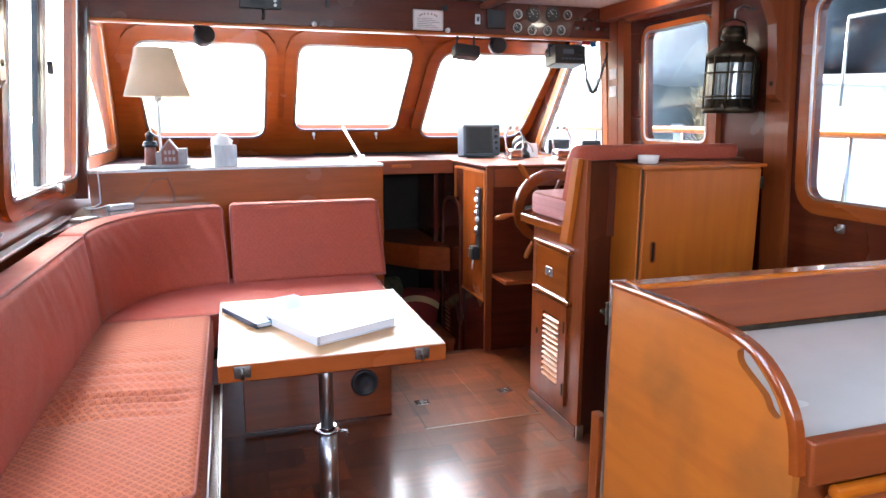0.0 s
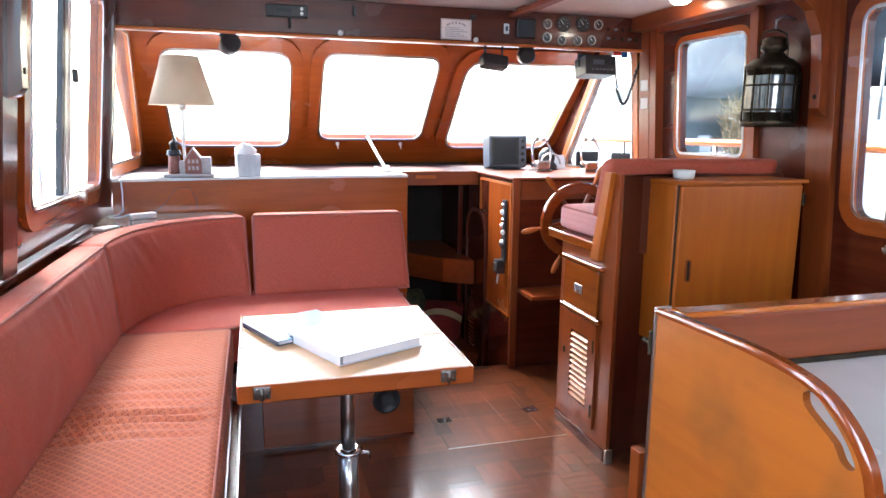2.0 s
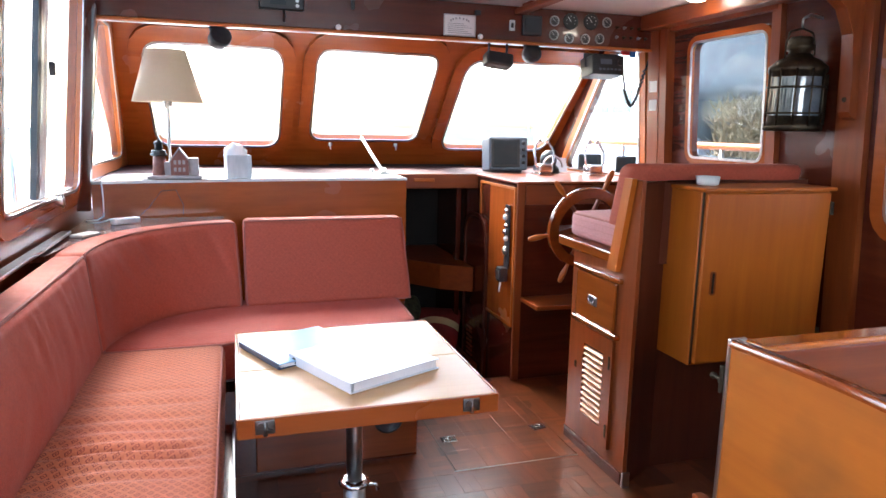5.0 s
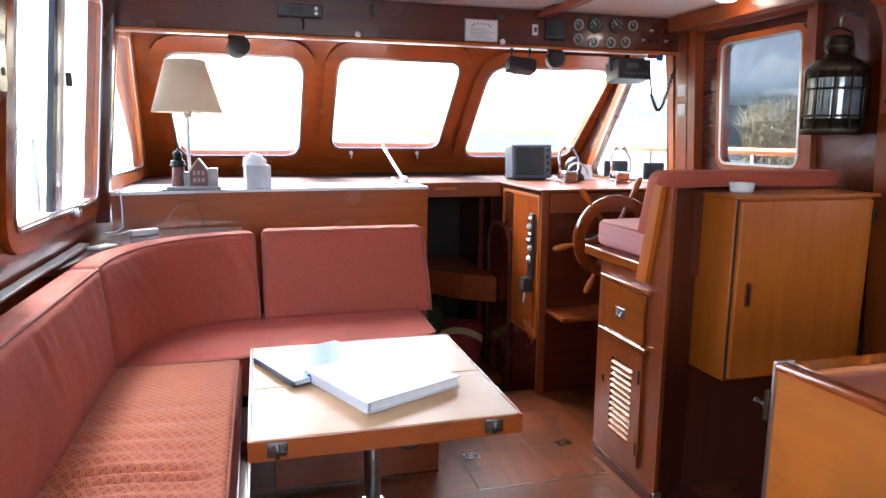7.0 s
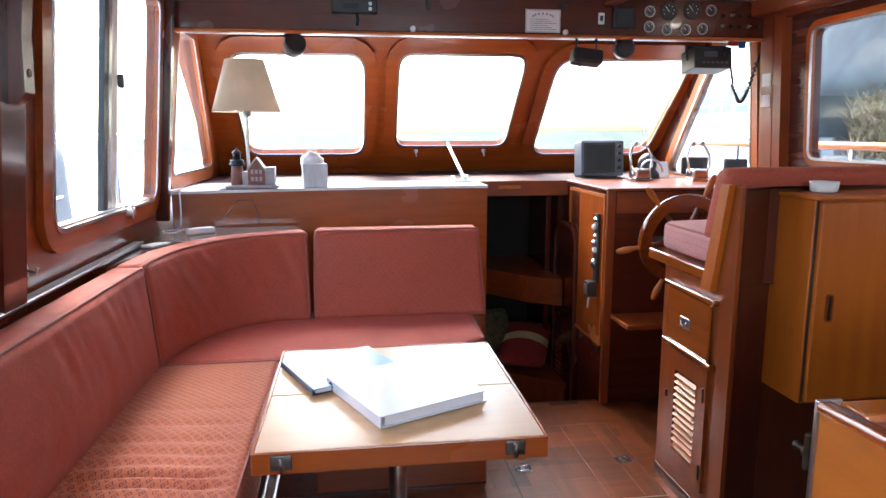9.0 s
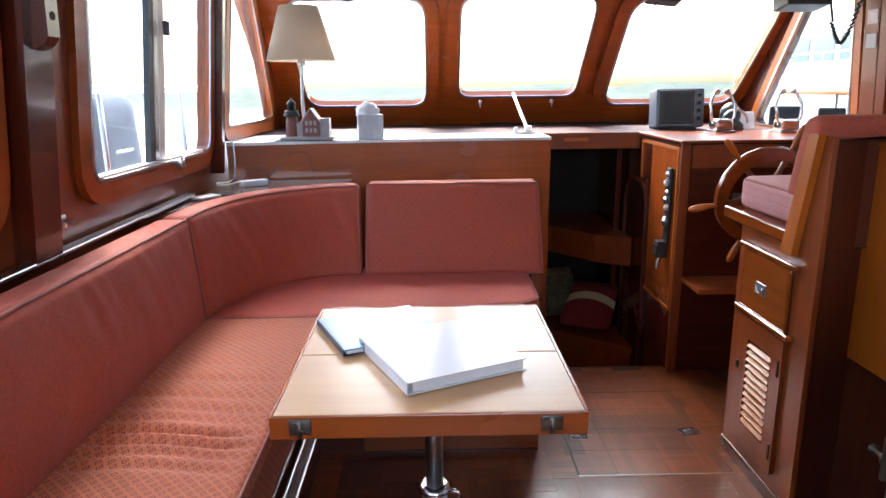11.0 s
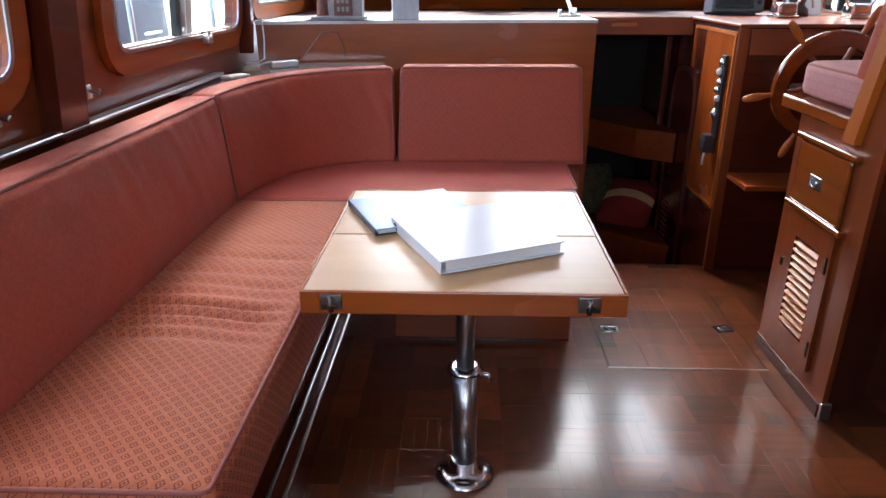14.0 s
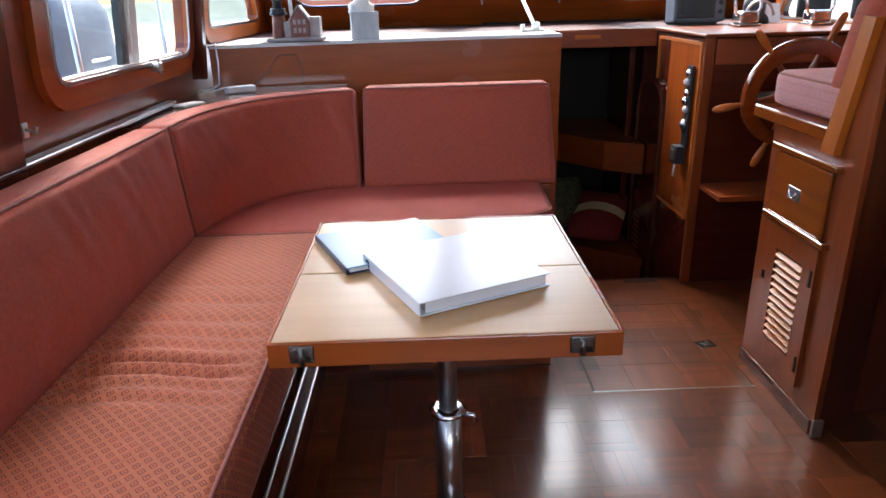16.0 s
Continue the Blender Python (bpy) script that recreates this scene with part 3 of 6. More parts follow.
def back_cushion(s0, s1, material, label):
    mid, half = (s0 + s1) / 2, (s1 - s0) / 2
    z0, z1 = 0.585, 0.945
    if s0 > 2:
        z1 = 0.95

    def place(a, h, d):
        p, n = back_path(mid + a)
        lean = (0.015 + 0.085 * min(1, max(0, (mid + a - 1.38) / 0.76))) * (h / 0.18)
        along = mid + a
        crease = noise.noise(Vector((along * 26 + h * 9, h * 3.5, 1.7))) * max(0.0, 0.35 + noise.noise(Vector((along * 3.3, 0.4, 8.0))))
        edge_free = max(0.0, 1 - (h / 0.18) ** 4) * max(0.0, 0.45 + 0.55 * h / 0.18) if d > 0.05 else 0.0
        gather = 0.0 if s0 > 2 else 0.026 * crease * edge_free
        q = p + n * (0.055 - d + lean + gather)
        return Vector((q.x, q.y, (z0 + z1) / 2 + h))
    ob = thing("back_cushion", place(0, -0.18, 0), label, "cushion", "settee back cushions")
    part("cover", cushion(bmesh.new(), (half - 0.003, (z1 - z0) / 2, 0.055), 0.028, 0.02, place, 79, 2, 1.35), material, ob)
    hh, n = (z1 - z0) / 2 - 0.006, 24
    loop = [(-half + 0.012 + (2 * half - 0.024) * i / n, hh) for i in range(n + 1)] + [(half - 0.010, hh - 2 * hh * i / 6) for i in range(1, 6)]
    loop += [(half - 0.012 - (2 * half - 0.024) * i / n, -hh) for i in range(n + 1)] + [(-half + 0.010, -hh + 2 * hh * i / 6) for i in range(1, 6)]
    part("piping", sweep(bmesh.new(), [place(a, h, 0.045) for a, h in loop], 0.005, 6, True), M_PIPING, ob)
    return ob


back_cushion(0.0, 1.38, M_BACK_Y, "faded red woven settee back cushion along the cabin side")
back_cushion(1.383, 2.137, M_BACK_C, "curved red woven corner cushion with gathered creases")
back_cushion(2.145, 2.905, M_BACK_X, "red woven settee back cushion with piped edges")

SEAT_CREASES = ((0.007, -0.255, 0.015, 4), (0.012, -0.205, 0.014, 5), (0.013, -0.155, 0.014, 3), (0.012, -0.105, 0.014, 6), (0.010, -0.055, 0.015, 4),
                (0.007, 0.0, 0.016, 7), (0.006, 0.07, 0.017, 5), (0.005, 0.17, 0.016, 6), (0.004, 0.27, 0.016, 5))


def seat_place(x, y, z):
    bend = 0.06 * x + 0.006 * math.sin(x * 17 + y * 5)
    dent = sum(a * math.exp(-((y + bend - c) / w) ** 2) * (0.75 + 0.25 * math.sin(x * f + c * 40)) for a, c, w, f in SEAT_CREASES)
    return Vector((0.075 + x, 2.605 + y, 0.522 + z - (1.5 * dent * min(1.0, max(0.0, (0.215 - abs(x)) / 0.09)) if z > 0 else 0)))


ob = thing("seat_cushion", (0.09, 2.5, 0.42), "long red diamond-patterned settee seat cushion along the cabin side", "cushion", "settee seat cushions")
part("cover", cushion(bmesh.new(), (0.225, 0.695, 0.075), 0.03, 0.012, seat_place, 149, 2, 1.15), M_SEAT, ob)
part("piping", sweep(bmesh.new(), [Vector((0.075 + a, 2.605 + b, 0.588)) for a, b in
     rpoly([(-0.215, -0.685), (0.215, -0.685), (0.215, 0.685), (-0.215, 0.685)], 0.02, 3)], 0.005, 6, True), M_PIPING, ob)
part("piping", sweep(bmesh.new(), [Vector((0.075 + a, 2.605 + b, 0.448)) for a, b in
     rpoly([(-0.215, -0.685), (0.215, -0.685), (0.215, 0.685), (-0.215, 0.685)], 0.02, 3)], 0.005, 6, True), M_PIPING, ob)
fw = [(-0.14, 3.303), (0.30, 3.303), (0.40, 3.345), (0.60, 3.37), (0.98, 3.40), (1.06, 3.46), (1.07, 3.86), (0.36, 3.93), (0.05, 3.82), (-0.10, 3.55)]
ob = thing("seat_cushion", (0.4, 3.5, 0.42), "red diamond-patterned settee seat cushion in the curved corner", "cushion", "settee seat cushions")
fb = plate(bmesh.new(), [rpoly(fw, 0.06, 4)], 0.15, lambda u, v, w: Vector((u, v, 0.445 + w)))
top_edges = [e for e in fb.edges if len(e.link_faces) == 2 and e.calc_face_angle(0) > 1.0]
bmesh.ops.bevel(fb, geom=top_edges, offset=0.022, segments=3, profile=0.5, affect="EDGES")
for fc in fb.faces:
    fc.smooth = True
part("cover", fb, M_SEAT_SHEEN, ob)
part("piping", sweep(bmesh.new(), [Vector((u, v, 0.588)) for u, v in grow(rpoly(fw, 0.06, 4), -0.004)], 0.005, 6, True), M_PIPING, ob)

settee = thing("settee_base", (0.0, 2.6, 0.0), "varnished mahogany settee base with a metal-edged rail", "settee")
sb = [(-0.28, 1.93), (0.235, 1.93), (0.235, 3.42), (1.06, 3.42), (1.06, 4.18), (0.3, 4.18), (-0.28, 3.7)]
part("plinth", plate(bmesh.new(), [sb], 0.36, lambda u, v, w: Vector((u, v, 0.0 + w))), M_DK_Y, settee)
part("seat_board", plate(bmesh.new(), [[(-0.28, 1.92), (0.285, 1.92), (0.285, 3.40), (1.07, 3.40), (1.07, 4.18), (0.3, 4.18), (-0.28, 3.7)]], 0.025, lambda u, v, w: Vector((u, v, 0.41 + w))), M_DK_Y, settee)
part("rail", boxbm((0.236, 1.93, 0.345), (0.325, 3.12, 0.362), 0.004), M_DK_Y, settee, "dark rail under the cushion")
part("rail_edge", boxbm((0.318, 1.93, 0.362), (0.326, 3.12, 0.372), 0.003), M_STEEL, settee, "thin metal strip")
part("rail_edge", boxbm((0.285, 1.93, 0.362), (0.294, 3.12, 0.369), 0.003), M_STEEL, settee, "thin metal strip")
part("front_panel", boxbm((0.40, 3.398, 0.02), (1.055, 3.418, 0.40), 0.004), M_RED_X, settee, "mahogany front panel")
v = bmesh.new()
lathe(v, [(0.062, 0), (0.062, 0.012), (0.052, 0.016), (0.048, 0.008), (0.02, 0.008)], pose(0.93, 3.397, 0.19, 90))
part("vent", v, M_BLACK, settee, "round black vent")
part("foot_knob", lathe(bmesh.new(), [(0.012, 0), (0.012, 0.01), (0.006, 0.014)], pose(0.236, 2.35, 0.10, 0, 90)), M_STEEL, settee)
part("end_panel", boxbm((1.225, 4.40, -0.5), (1.25, 4.75, 1.095), 0.003), M_RED_Z, settee, "mahogany end panel")

# corner shelf behind the backs
cs = [(-0.295, 3.30), (-0.255, 3.30), (-0.20, 3.62), (-0.02, 3.92), (0.30, 4.06), (0.30, 4.255), (-0.295, 4.235)]
structure("corner_shelf", plate(bmesh.new(), [cs], 0.02, lambda u, v, w: Vector((u, v, 0.918 + w))), M_DK_Y, "dark varnished shelf behind the settee corner", "shelf")

# ---------------------------------------------------------------- dash
def dash_front(x):
    t = (x + 0.26) / 1.51
    return 4.235 + 0.15 * t + 0.05 * math.sin(math.pi * t)


def seam(x):
    """Height of the joint between the fascia and the board below it."""
    return 0.955 + 0.022 * (x + 0.26)


n = 14
xs = [-0.27 + 1.52 * i / n for i in range(n + 1)]
edge = [(x, dash_front(x)) for x in xs]
dash = thing("dashboard", (0.5, 4.5, 0.95), "curved mahogany dash shelf with a white laminate top", "dashboard", kind="structure")
part("fascia", plate(bmesh.new(), [edge + [(x, y + 0.03) for x, y in edge[::-1]]], 1.0, lambda u, v, w: Vector((u, v, seam(u) * (1 - w) + 1.098 * w))), M_HONEY_X, dash)
part("lower_board", plate(bmesh.new(), [[(x, y + 0.006) for x, y in edge] + [(x, y + 0.028) for x, y in edge[::-1]]], 1.0, lambda u, v, w: Vector((u, v, 0.42 * (1 - w) + (seam(u) + 0.004) * w))), M_HONEY_X, dash)
top = [(x, y - 0.012) for x, y in edge] + [(1.25, 4.742), (-0.27, 4.742)]
part("top", plate(bmesh.new(), [top], 0.014, lambda u, v, w: Vector((u, v, 1.099 + w))), M_LAM, dash, "white laminate top")
part("rear_shelf", plate(bmesh.new(), [[(-0.32, 0), (2.60, 0), (2.60, 1), (-0.32, 1)]], 0.02,
     lambda u, v, w: Vector((u, 4.746 + 0.93 * v, 1.109 - w))), M_SHELF_SHADE, dash, "dull mahogany shelf under the windscreen, darkened for shadow")
part("lintel", boxbm((1.22, 4.74, 1.02), (1.80, 4.77, 1.108), 0.004), M_RED_X, dash, "mahogany lintel over the companionway")
part("name_plate", boxbm((1.385, 4.733, 1.062), (1.515, 4.739, 1.082), 0.003), M_OR_X, dash, "small brass-coloured plate")

# ---------------------------------------------------------------- companionway lockers
lk = thing("forward_locker", (1.5, 5.1, -0.52), "open forward locker with shelves beyond the companionway", "locker", kind="structure")
part("shelf", plate(bmesh.new(), [[(1.22, 5.22), (1.40, 5.12), (1.60, 4.86), (1.78, 4.74), (1.78, 5.6), (1.22, 5.6)]], 0.16, lambda u, v, w: Vector((u, v, 0.36 + w))), M_RED_X, lk, "varnished shelf with a deep slanting front")
# back and top_panel are near-black to paint the locker's unlit depth
part("back", boxbm((1.0, 5.60, -0.55), (2.0, 5.64, 1.12)), M_DEEP_SHADE, lk)
part("bottom_shelf", plate(bmesh.new(), [[(1.22, 5.05), (1.78, 4.62), (1.78, 5.6), (1.22, 5.6)]], 0.04, lambda u, v, w: Vector((u, v, -0.12 + w))), M_RED_X, lk)
part("bottom_panel", plate(bmesh.new(), [[(1.22, 5.07), (1.78, 4.64), (1.78, 4.66), (1.22, 5.09)]], 0.40, lambda u, v, w: Vector((u, v, -0.52 + w))), M_RED_Z, lk)
part("side_panel", boxbm((1.20, 4.752, -0.52), (1.22, 5.6, 1.05)), M_DK_Z, lk)
part("jamb", boxbm((1.748, 5.0, -0.5), (1.779, 5.06, 1.05), 0.004), M_DK_Z, lk)
part("top_panel", boxbm((1.22, 4.77, 1.03), (1.78, 5.6, 1.05)), M_DEEP_SHADE, lk)


def pillow(m, stripes, label):
    ob = thing("pillow", m.translation, label, "pillow", "pillows in the locker")
    for k, (a, b, mt) in enumerate(stripes):
        bm = cushion(bmesh.new(), (0.19, 0.15, 0.05), 0.045, 0.03, lambda x, y, z: Vector((x, y, z * (1 - 0.55 * max(abs(x) / 0.19, abs(y) / 0.15) ** 2))), 11)
        if (a, b) != (-1, 1):
            for co, no, inner in ((a, 1, False), (b, 1, True)):
                bmesh.ops.bisect_plane(bm, geom=list(bm.verts) + list(bm.edges) + list(bm.faces), plane_co=(co * 0.19, 0, 0), plane_no=(1, 0, 0),
                                       clear_inner=not inner, clear_outer=inner)
        bmesh.ops.transform(bm, matrix=m, verts=bm.verts)
        part("cover" if k == 0 else "stripe", bm, mt, ob)
    return ob


pillow(pose(1.62, 4.98, 0.06, 0, -28, 65), [(-1.2, -0.15, M_CLOTH_R), (-0.15, 0.18, M_CLOTH_Y), (0.18, 1.2, M_CLOTH_R)], "dark red pillow with a cream stripe")
pillow(pose(1.38, 5.08, 0.11, 60, 0, 15), [(-1, 1, M_CLOTH_G)], "green and cream tapestry pillow")

# ---------------------------------------------------------------- helm console
con = thing("helm_console", (2.2, 4.5, -0.5), "mahogany helm console with instruments on top", "console", kind="structure")
# dark wood on side and aft panels stands for shade, the paler inset for light
part("side_panel", boxbm((1.80, 4.12, -0.52), (1.825, 5.63, 1.095), 0.003), M_DK_Z, con, "side panel darkened for the shade on it")
part("inset_panel", boxbm((1.794, 4.155, 0.314), (1.800, 4.52, 1.061), 0.001), M_HONEY_Z, con, "varnished panel, paler where light reaches the console")
part("aft_panel", boxbm((1.825, 4.122, 0.0), (2.66, 4.145, 1.095), 0.003), M_DK_X, con)
part("corner_post", boxbm((1.792, 4.11, 0.0), (1.835, 4.132, 1.096), 0.004), M_RED_Z, con)
part("top_rail", boxbm((1.84, 4.11, 0.985), (2.66, 4.12, 1.09), 0.003), M_RED_X, con)
part("top", boxbm((1.785, 4.10, 1.096), (2.68, 4.74, 1.11), 0.004), M_RED_X, con)
mo = rrect(4.14, 4.68, 0.30, 1.075, 0.01, 2)
part("moulding", plate(bmesh.new(), [mo, rrect(4.154, 4.666, 0.314, 1.061, 0.004, 2)], 0.01, lambda u, v, w: Vector((1.799 - w, u, v))), M_OR_Y, con)
dl = rpoly([(4.53, -0.45), (4.93, -0.45), (4.93, 0.87), (4.53, 0.87)], [0.06, 0.06, 0.18, 0.18], 8)
# door and its moulding carry the same shade in their dark colour
door = part("cupboard_door", plate(bmesh.new(), [grow(dl, 0.006)], 0.012, lambda u, v, w: Vector((1.799 - w, u, v))), M_DK_Z, con, "arched cupboard door")
part("moulding", plate(bmesh.new(), [dl, grow(dl, -0.022)], 0.02, lambda u, v, w: Vector((1.80 - w, u, v))), M_SHADED_Z, door)
for k in range(9):
    part("slat", boxbm((1.78, 4.74, -0.13 + 0.03 * k), (1.787, 4.84, -0.115 + 0.03 * k), 0.002), M_RED_Y, door)
part("foot_step", boxbm((1.83, 3.90, 0.455), (2.45, 4.12, 0.478), 0.004), M_RED_X, con, "footrest board")
part("keyhole", lathe(bmesh.new(), [(0.008, 0), (0.008, 0.006)], pose(1.80, 4.72, 0.86, 0, -90)), M_STEEL, con)

# switches on the console side
sw = thing("engine_switches", (1.79, 4.22, 0.75), "black column of engine switches and chrome knobs", "switch panel")
part("backing", boxbm((1.778, 4.19, 0.62), (1.789, 4.245, 0.975), 0.003), M_BLACK, sw)
for k, z in enumerate((0.945, 0.905, 0.86, 0.825, 0.79, 0.72)):
    big = k == 5
    part("knob" if not big else "key_switch", lathe(bmesh.new(), [(0.016 if not big else 0.024, 0), (0.016 if not big else 0.024, 0.008), (0.012, 0.011), (0.010, 0.016), (0.004, 0.018)],
         pose(1.778, 4.215 + (0.012 if k % 2 else -0.006), z, 0, -90), 14), (M_PWHITE if k in (1, 4) else M_CHROME) if k < 5 else M_STEEL, sw)
kb = thing("switch_box", (1.77, 4.24, 0.58), "small black switch box with a hanging lead", "switch box")
part("body", boxbm((1.742, 4.205, 0.545), (1.79, 4.265, 0.625), 0.005), M_BLACK, kb)
part("face", boxbm((1.737, 4.215, 0.56), (1.742, 4.255, 0.61), 0.002), M_STEEL, kb)
part("lead", sweep(bmesh.new(), [(1.76, 4.235, 0.546), (1.757, 4.24, 0.51), (1.76, 4.25, 0.48)], 0.006), M_PWHITE, kb)

# steering wheel
WC = Vector((2.03, 3.80, 0.905))
tilt = pose(*WC, 90 + 10)
wheel = thing("steering_wheel", WC, "varnished wooden ship's wheel with turned handles", "steering wheel")


def wheel_pt(a, r, h=0.0):
    return tilt @ Vector((r * math.cos(radians(a)), r * math.sin(radians(a)), h))


rim = bmesh.new()
lathe_pts = [(0.156, -0.018), (0.204, -0.018), (0.210, 0.0), (0.204, 0.018), (0.156, 0.018), (0.150, 0.0)]
rings = [[rim.verts.new(wheel_pt(360 * k / 48, r, h)) for r, h in lathe_pts] for k in range(48)]
for k in range(48):
    a, b = rings[k], rings[(k + 1) % 48]
    for j in range(6):
        rim.faces.new((a[j], b[j], b[(j + 1) % 6], a[(j + 1) % 6]))
for fc in rim.faces:
    fc.smooth = True
bmesh.ops.recalc_face_normals(rim, faces=rim.faces)
part("rim", rim, M_GLOSS_R, wheel)
part("hub", lathe(bmesh.new(), [(0.05, -0.03), (0.055, -0.02), (0.055, 0.02), (0.04, 0.03), (0.018, 0.034)], tilt), M_RED_Z, wheel)
for k in range(6):
    a = 10 + 60 * k
    part("spoke", sweep(bmesh.new(), [wheel_pt(a, r) for r in (0.04, 0.08, 0.12, 0.165)], 0.011, 10, False, (1, 1.3, 0.9, 1.1)), M_RED_Z, wheel)
    part("handle", sweep(bmesh.new(), [wheel_pt(a, r) for r in (0.20, 0.21, 0.225, 0.25, 0.28, 0.305, 0.312)], 0.0125, 10, False, (1.1, 0.7, 0.75, 1.15, 1.2, 0.9, 0.4)), M_OR_X, wheel)
part("shaft", cyl(WC, WC + Vector((0, 0.27, -0.045)), 0.016), M_STEEL, wheel, "steel shaft")

# ---------------------------------------------------------------- helm seat
hs = thing("pilot_seat", (2.1, 3.2, 0.0), "tall mahogany helm seat on a cabinet base", "helm seat")
foot = [(1.79, 2.95), (1.79, 3.43), (2.64, 3.43), (2.64, 3.06), (1.97, 3.06)]
# base and back_panel: side_board's mahogany, darkened for the shade aft
part("base", plate(bmesh.new(), [foot[::-1]], 0.872, lambda u, v, w: Vector((u, v, 0.002 + w))), M_SHADED_Z, hs)
upright = [(1.79, 2.952), (1.79, 3.02), (2.64, 3.10), (2.64, 3.06), (1.97, 3.06)]
part("back_panel", plate(bmesh.new(), [upright[::-1]], 0.325, lambda u, v, w: Vector((u, v, 0.874 + w))), M_SHADED_Z, hs)
part("side_board", plate(bmesh.new(), [[(2.952, 0.0), (3.432, 0.0), (3.432, 0.875), (3.12, 0.875), (3.035, 1.205), (2.952, 1.205)]], 0.016, lambda u, v, w: Vector((1.789 - w, u, v))), M_RED_Z, hs, "golden varnished side")
part("seat_rim", boxbm((1.752, 3.10, 0.872), (2.62, 3.55, 0.915), 0.006), M_GLOSS_Y, hs, "varnished seat rim")
part("arm_board", plate(bmesh.new(), [[(3.06, 0.845), (3.125, 0.845), (3.035, 1.21), (2.985, 1.21)]], 0.022, lambda u, v, w: Vector((1.772 - w, u, v))), M_OR_Z, hs, "slanting varnished edge board")
part("skirting", boxbm((1.765, 2.96, 0.0), (1.773, 3.43, 0.05), 0.002), M_DK_Y, hs)
cl = thing("helm_seat_cushion", (2.1, 3.35, 0.915), "pink woven helm seat cushion", "cushion", "helm cushions")
part("cover", cushion(bmesh.new(), (0.40, 0.205, 0.058), 0.03, 0.01, lambda x, y, z: Vector((2.19 + x, 3.315 + y, 0.974 + z)), 9), M_PINK, cl)
part("piping", sweep(bmesh.new(), [Vector((2.19 + a, 3.315 + b, 1.018)) for a, b in rrect(-0.392, 0.392, -0.197, 0.197, 0.03, 3)], 0.005, 6, True), M_PIPING, cl)
cb = thing("helm_back_cushion", (2.1, 3.08, 1.03), "faded red woven helm backrest cushion", "cushion", "helm cushions")
part("cover", cushion(bmesh.new(), (0.41, 0.055, 0.135), 0.035, 0.012, lambda x, y, z: Vector((2.20 + x, 3.135 - 0.28 * z + y, 1.125 + z)), 9, 1), M_BACK_X, cb)

dr = part("drawer", boxbm((1.758, 3.065, 0.59), (1.772, 3.375, 0.795), 0.008, 3), M_GLOSS_Y, hs, "raised drawer front")
part("handle", boxbm((1.753, 3.195, 0.668), (1.759, 3.262, 0.708), 0.003), M_STEEL, dr, "recessed metal pull")
part("ring_pull", sweep(bmesh.new(), arc((3.228, 0.695), 0.02, 180, 360, 8, lambda u, v: Vector((1.750, u, v))), 0.003, 6), M_CHROME, dr)
for z in (0.800, 0.574):
    part("moulding", boxbm((1.748, 3.03, z), (1.773, 3.39, z + 0.02), 0.006, 3), M_GLOSS_Y, hs, "rounded varnished moulding")
ld = part("louvred_door", plate(bmesh.new(), [rrect(3.06, 3.385, 0.10, 0.565, 0.005, 1), rrect(3.125, 3.285, 0.175, 0.49, 0.003, 1)], 0.013, lambda u, v, w: Vector((1.773 - w, u, v))), M_RED_Z, hs, "louvred cupboard door")
# black sheet paints the shade behind the slats
part("backing", boxbm((1.7725, 3.12, 0.17), (1.7735, 3.29, 0.495)), M_DEEP_SHADE, ld)
for k in range(12):
    z = 0.19 + 0.0255 * k
    part("slat", boxbm((-0.010, 3.126, -0.003), (0.010, 3.284, 0.003), 0.002, 1, pose(1.764, 0, z, 0, -40)), M_OR_Y, ld)
for z in (0.15, 0.44):
    part("hinge", boxbm((1.7565, 3.072, z), (1.7605, 3.082, z + 0.055), 0.001), M_BRASS, ld)
part("catch", boxbm((1.755, 3.335, 0.36), (1.762, 3.35, 0.39), 0.003), M_BRASS, ld)
part("corner_bracket", boxbm((1.766, 2.94, 0.0), (1.80, 2.952, 0.06), 0.003), M_STEEL, hs, "small metal corner bracket")

# golden cabinet on the aft side of the helm seat
cab = thing("wall_cabinet", (2.25, 2.95, 0.52), "golden varnished cabinet with a flush door behind the helm seat", "cabinet")
part("body", boxbm((1.962, 2.862, 0.515), (2.55, 3.06, 1.172), 0.004), M_OR_Z, cab)
part("top", boxbm((1.955, 2.835, 1.172), (2.56, 3.075, 1.186), 0.004), M_OR_X, cab)
cd = part("door", boxbm((1.975, 2.842, 0.528), (2.538, 2.861, 1.165), 0.004), M_OR_Z, cab)
part("seam", boxbm((1.966, 2.8585, 0.522), (1.974, 2.8612, 1.17)), M_SEAM, cab)
fp = rrect(2.012, 2.037, 0.79, 0.88, 0.012, 4)
part("finger_pull", plate(bmesh.new(), [fp, grow(fp, -0.006)], -0.005, lambda u, v, w: Vector((u, 2.842 + w, v))), M_RED_Z, cd, "carved oval finger pull")
# dark slab paints the shade inside the carved pull
part("finger_recess", plate(bmesh.new(), [grow(fp, -0.006)], -0.001, lambda u, v, w: Vector((u, 2.8415 + w, v))), M_DEEP_SHADE, cd)
for z in (0.58, 1.08):
    part("hinge", boxbm((2.537, 2.836, z), (2.552, 2.862, z + 0.05), 0.002), M_BRASS, cd, "small brass hinge")
structure("wall_behind_cabinet", boxbm((2.55, 3.02, 0.0), (2.68, 3.06, 0.95)), M_DK_Z, "dark panel beside the helm seat", "wall")
cup = bmesh.new()
lathe(cup, [(0.034, 0), (0.040, 0.004), (0.044, 0.034), (0.040, 0.034), (0.036, 0.008)], pose(2.06, 2.96, 1.187), 20)
single("cup", cup, M_PWHITE, "small white dish on the cabinet top", "dish")

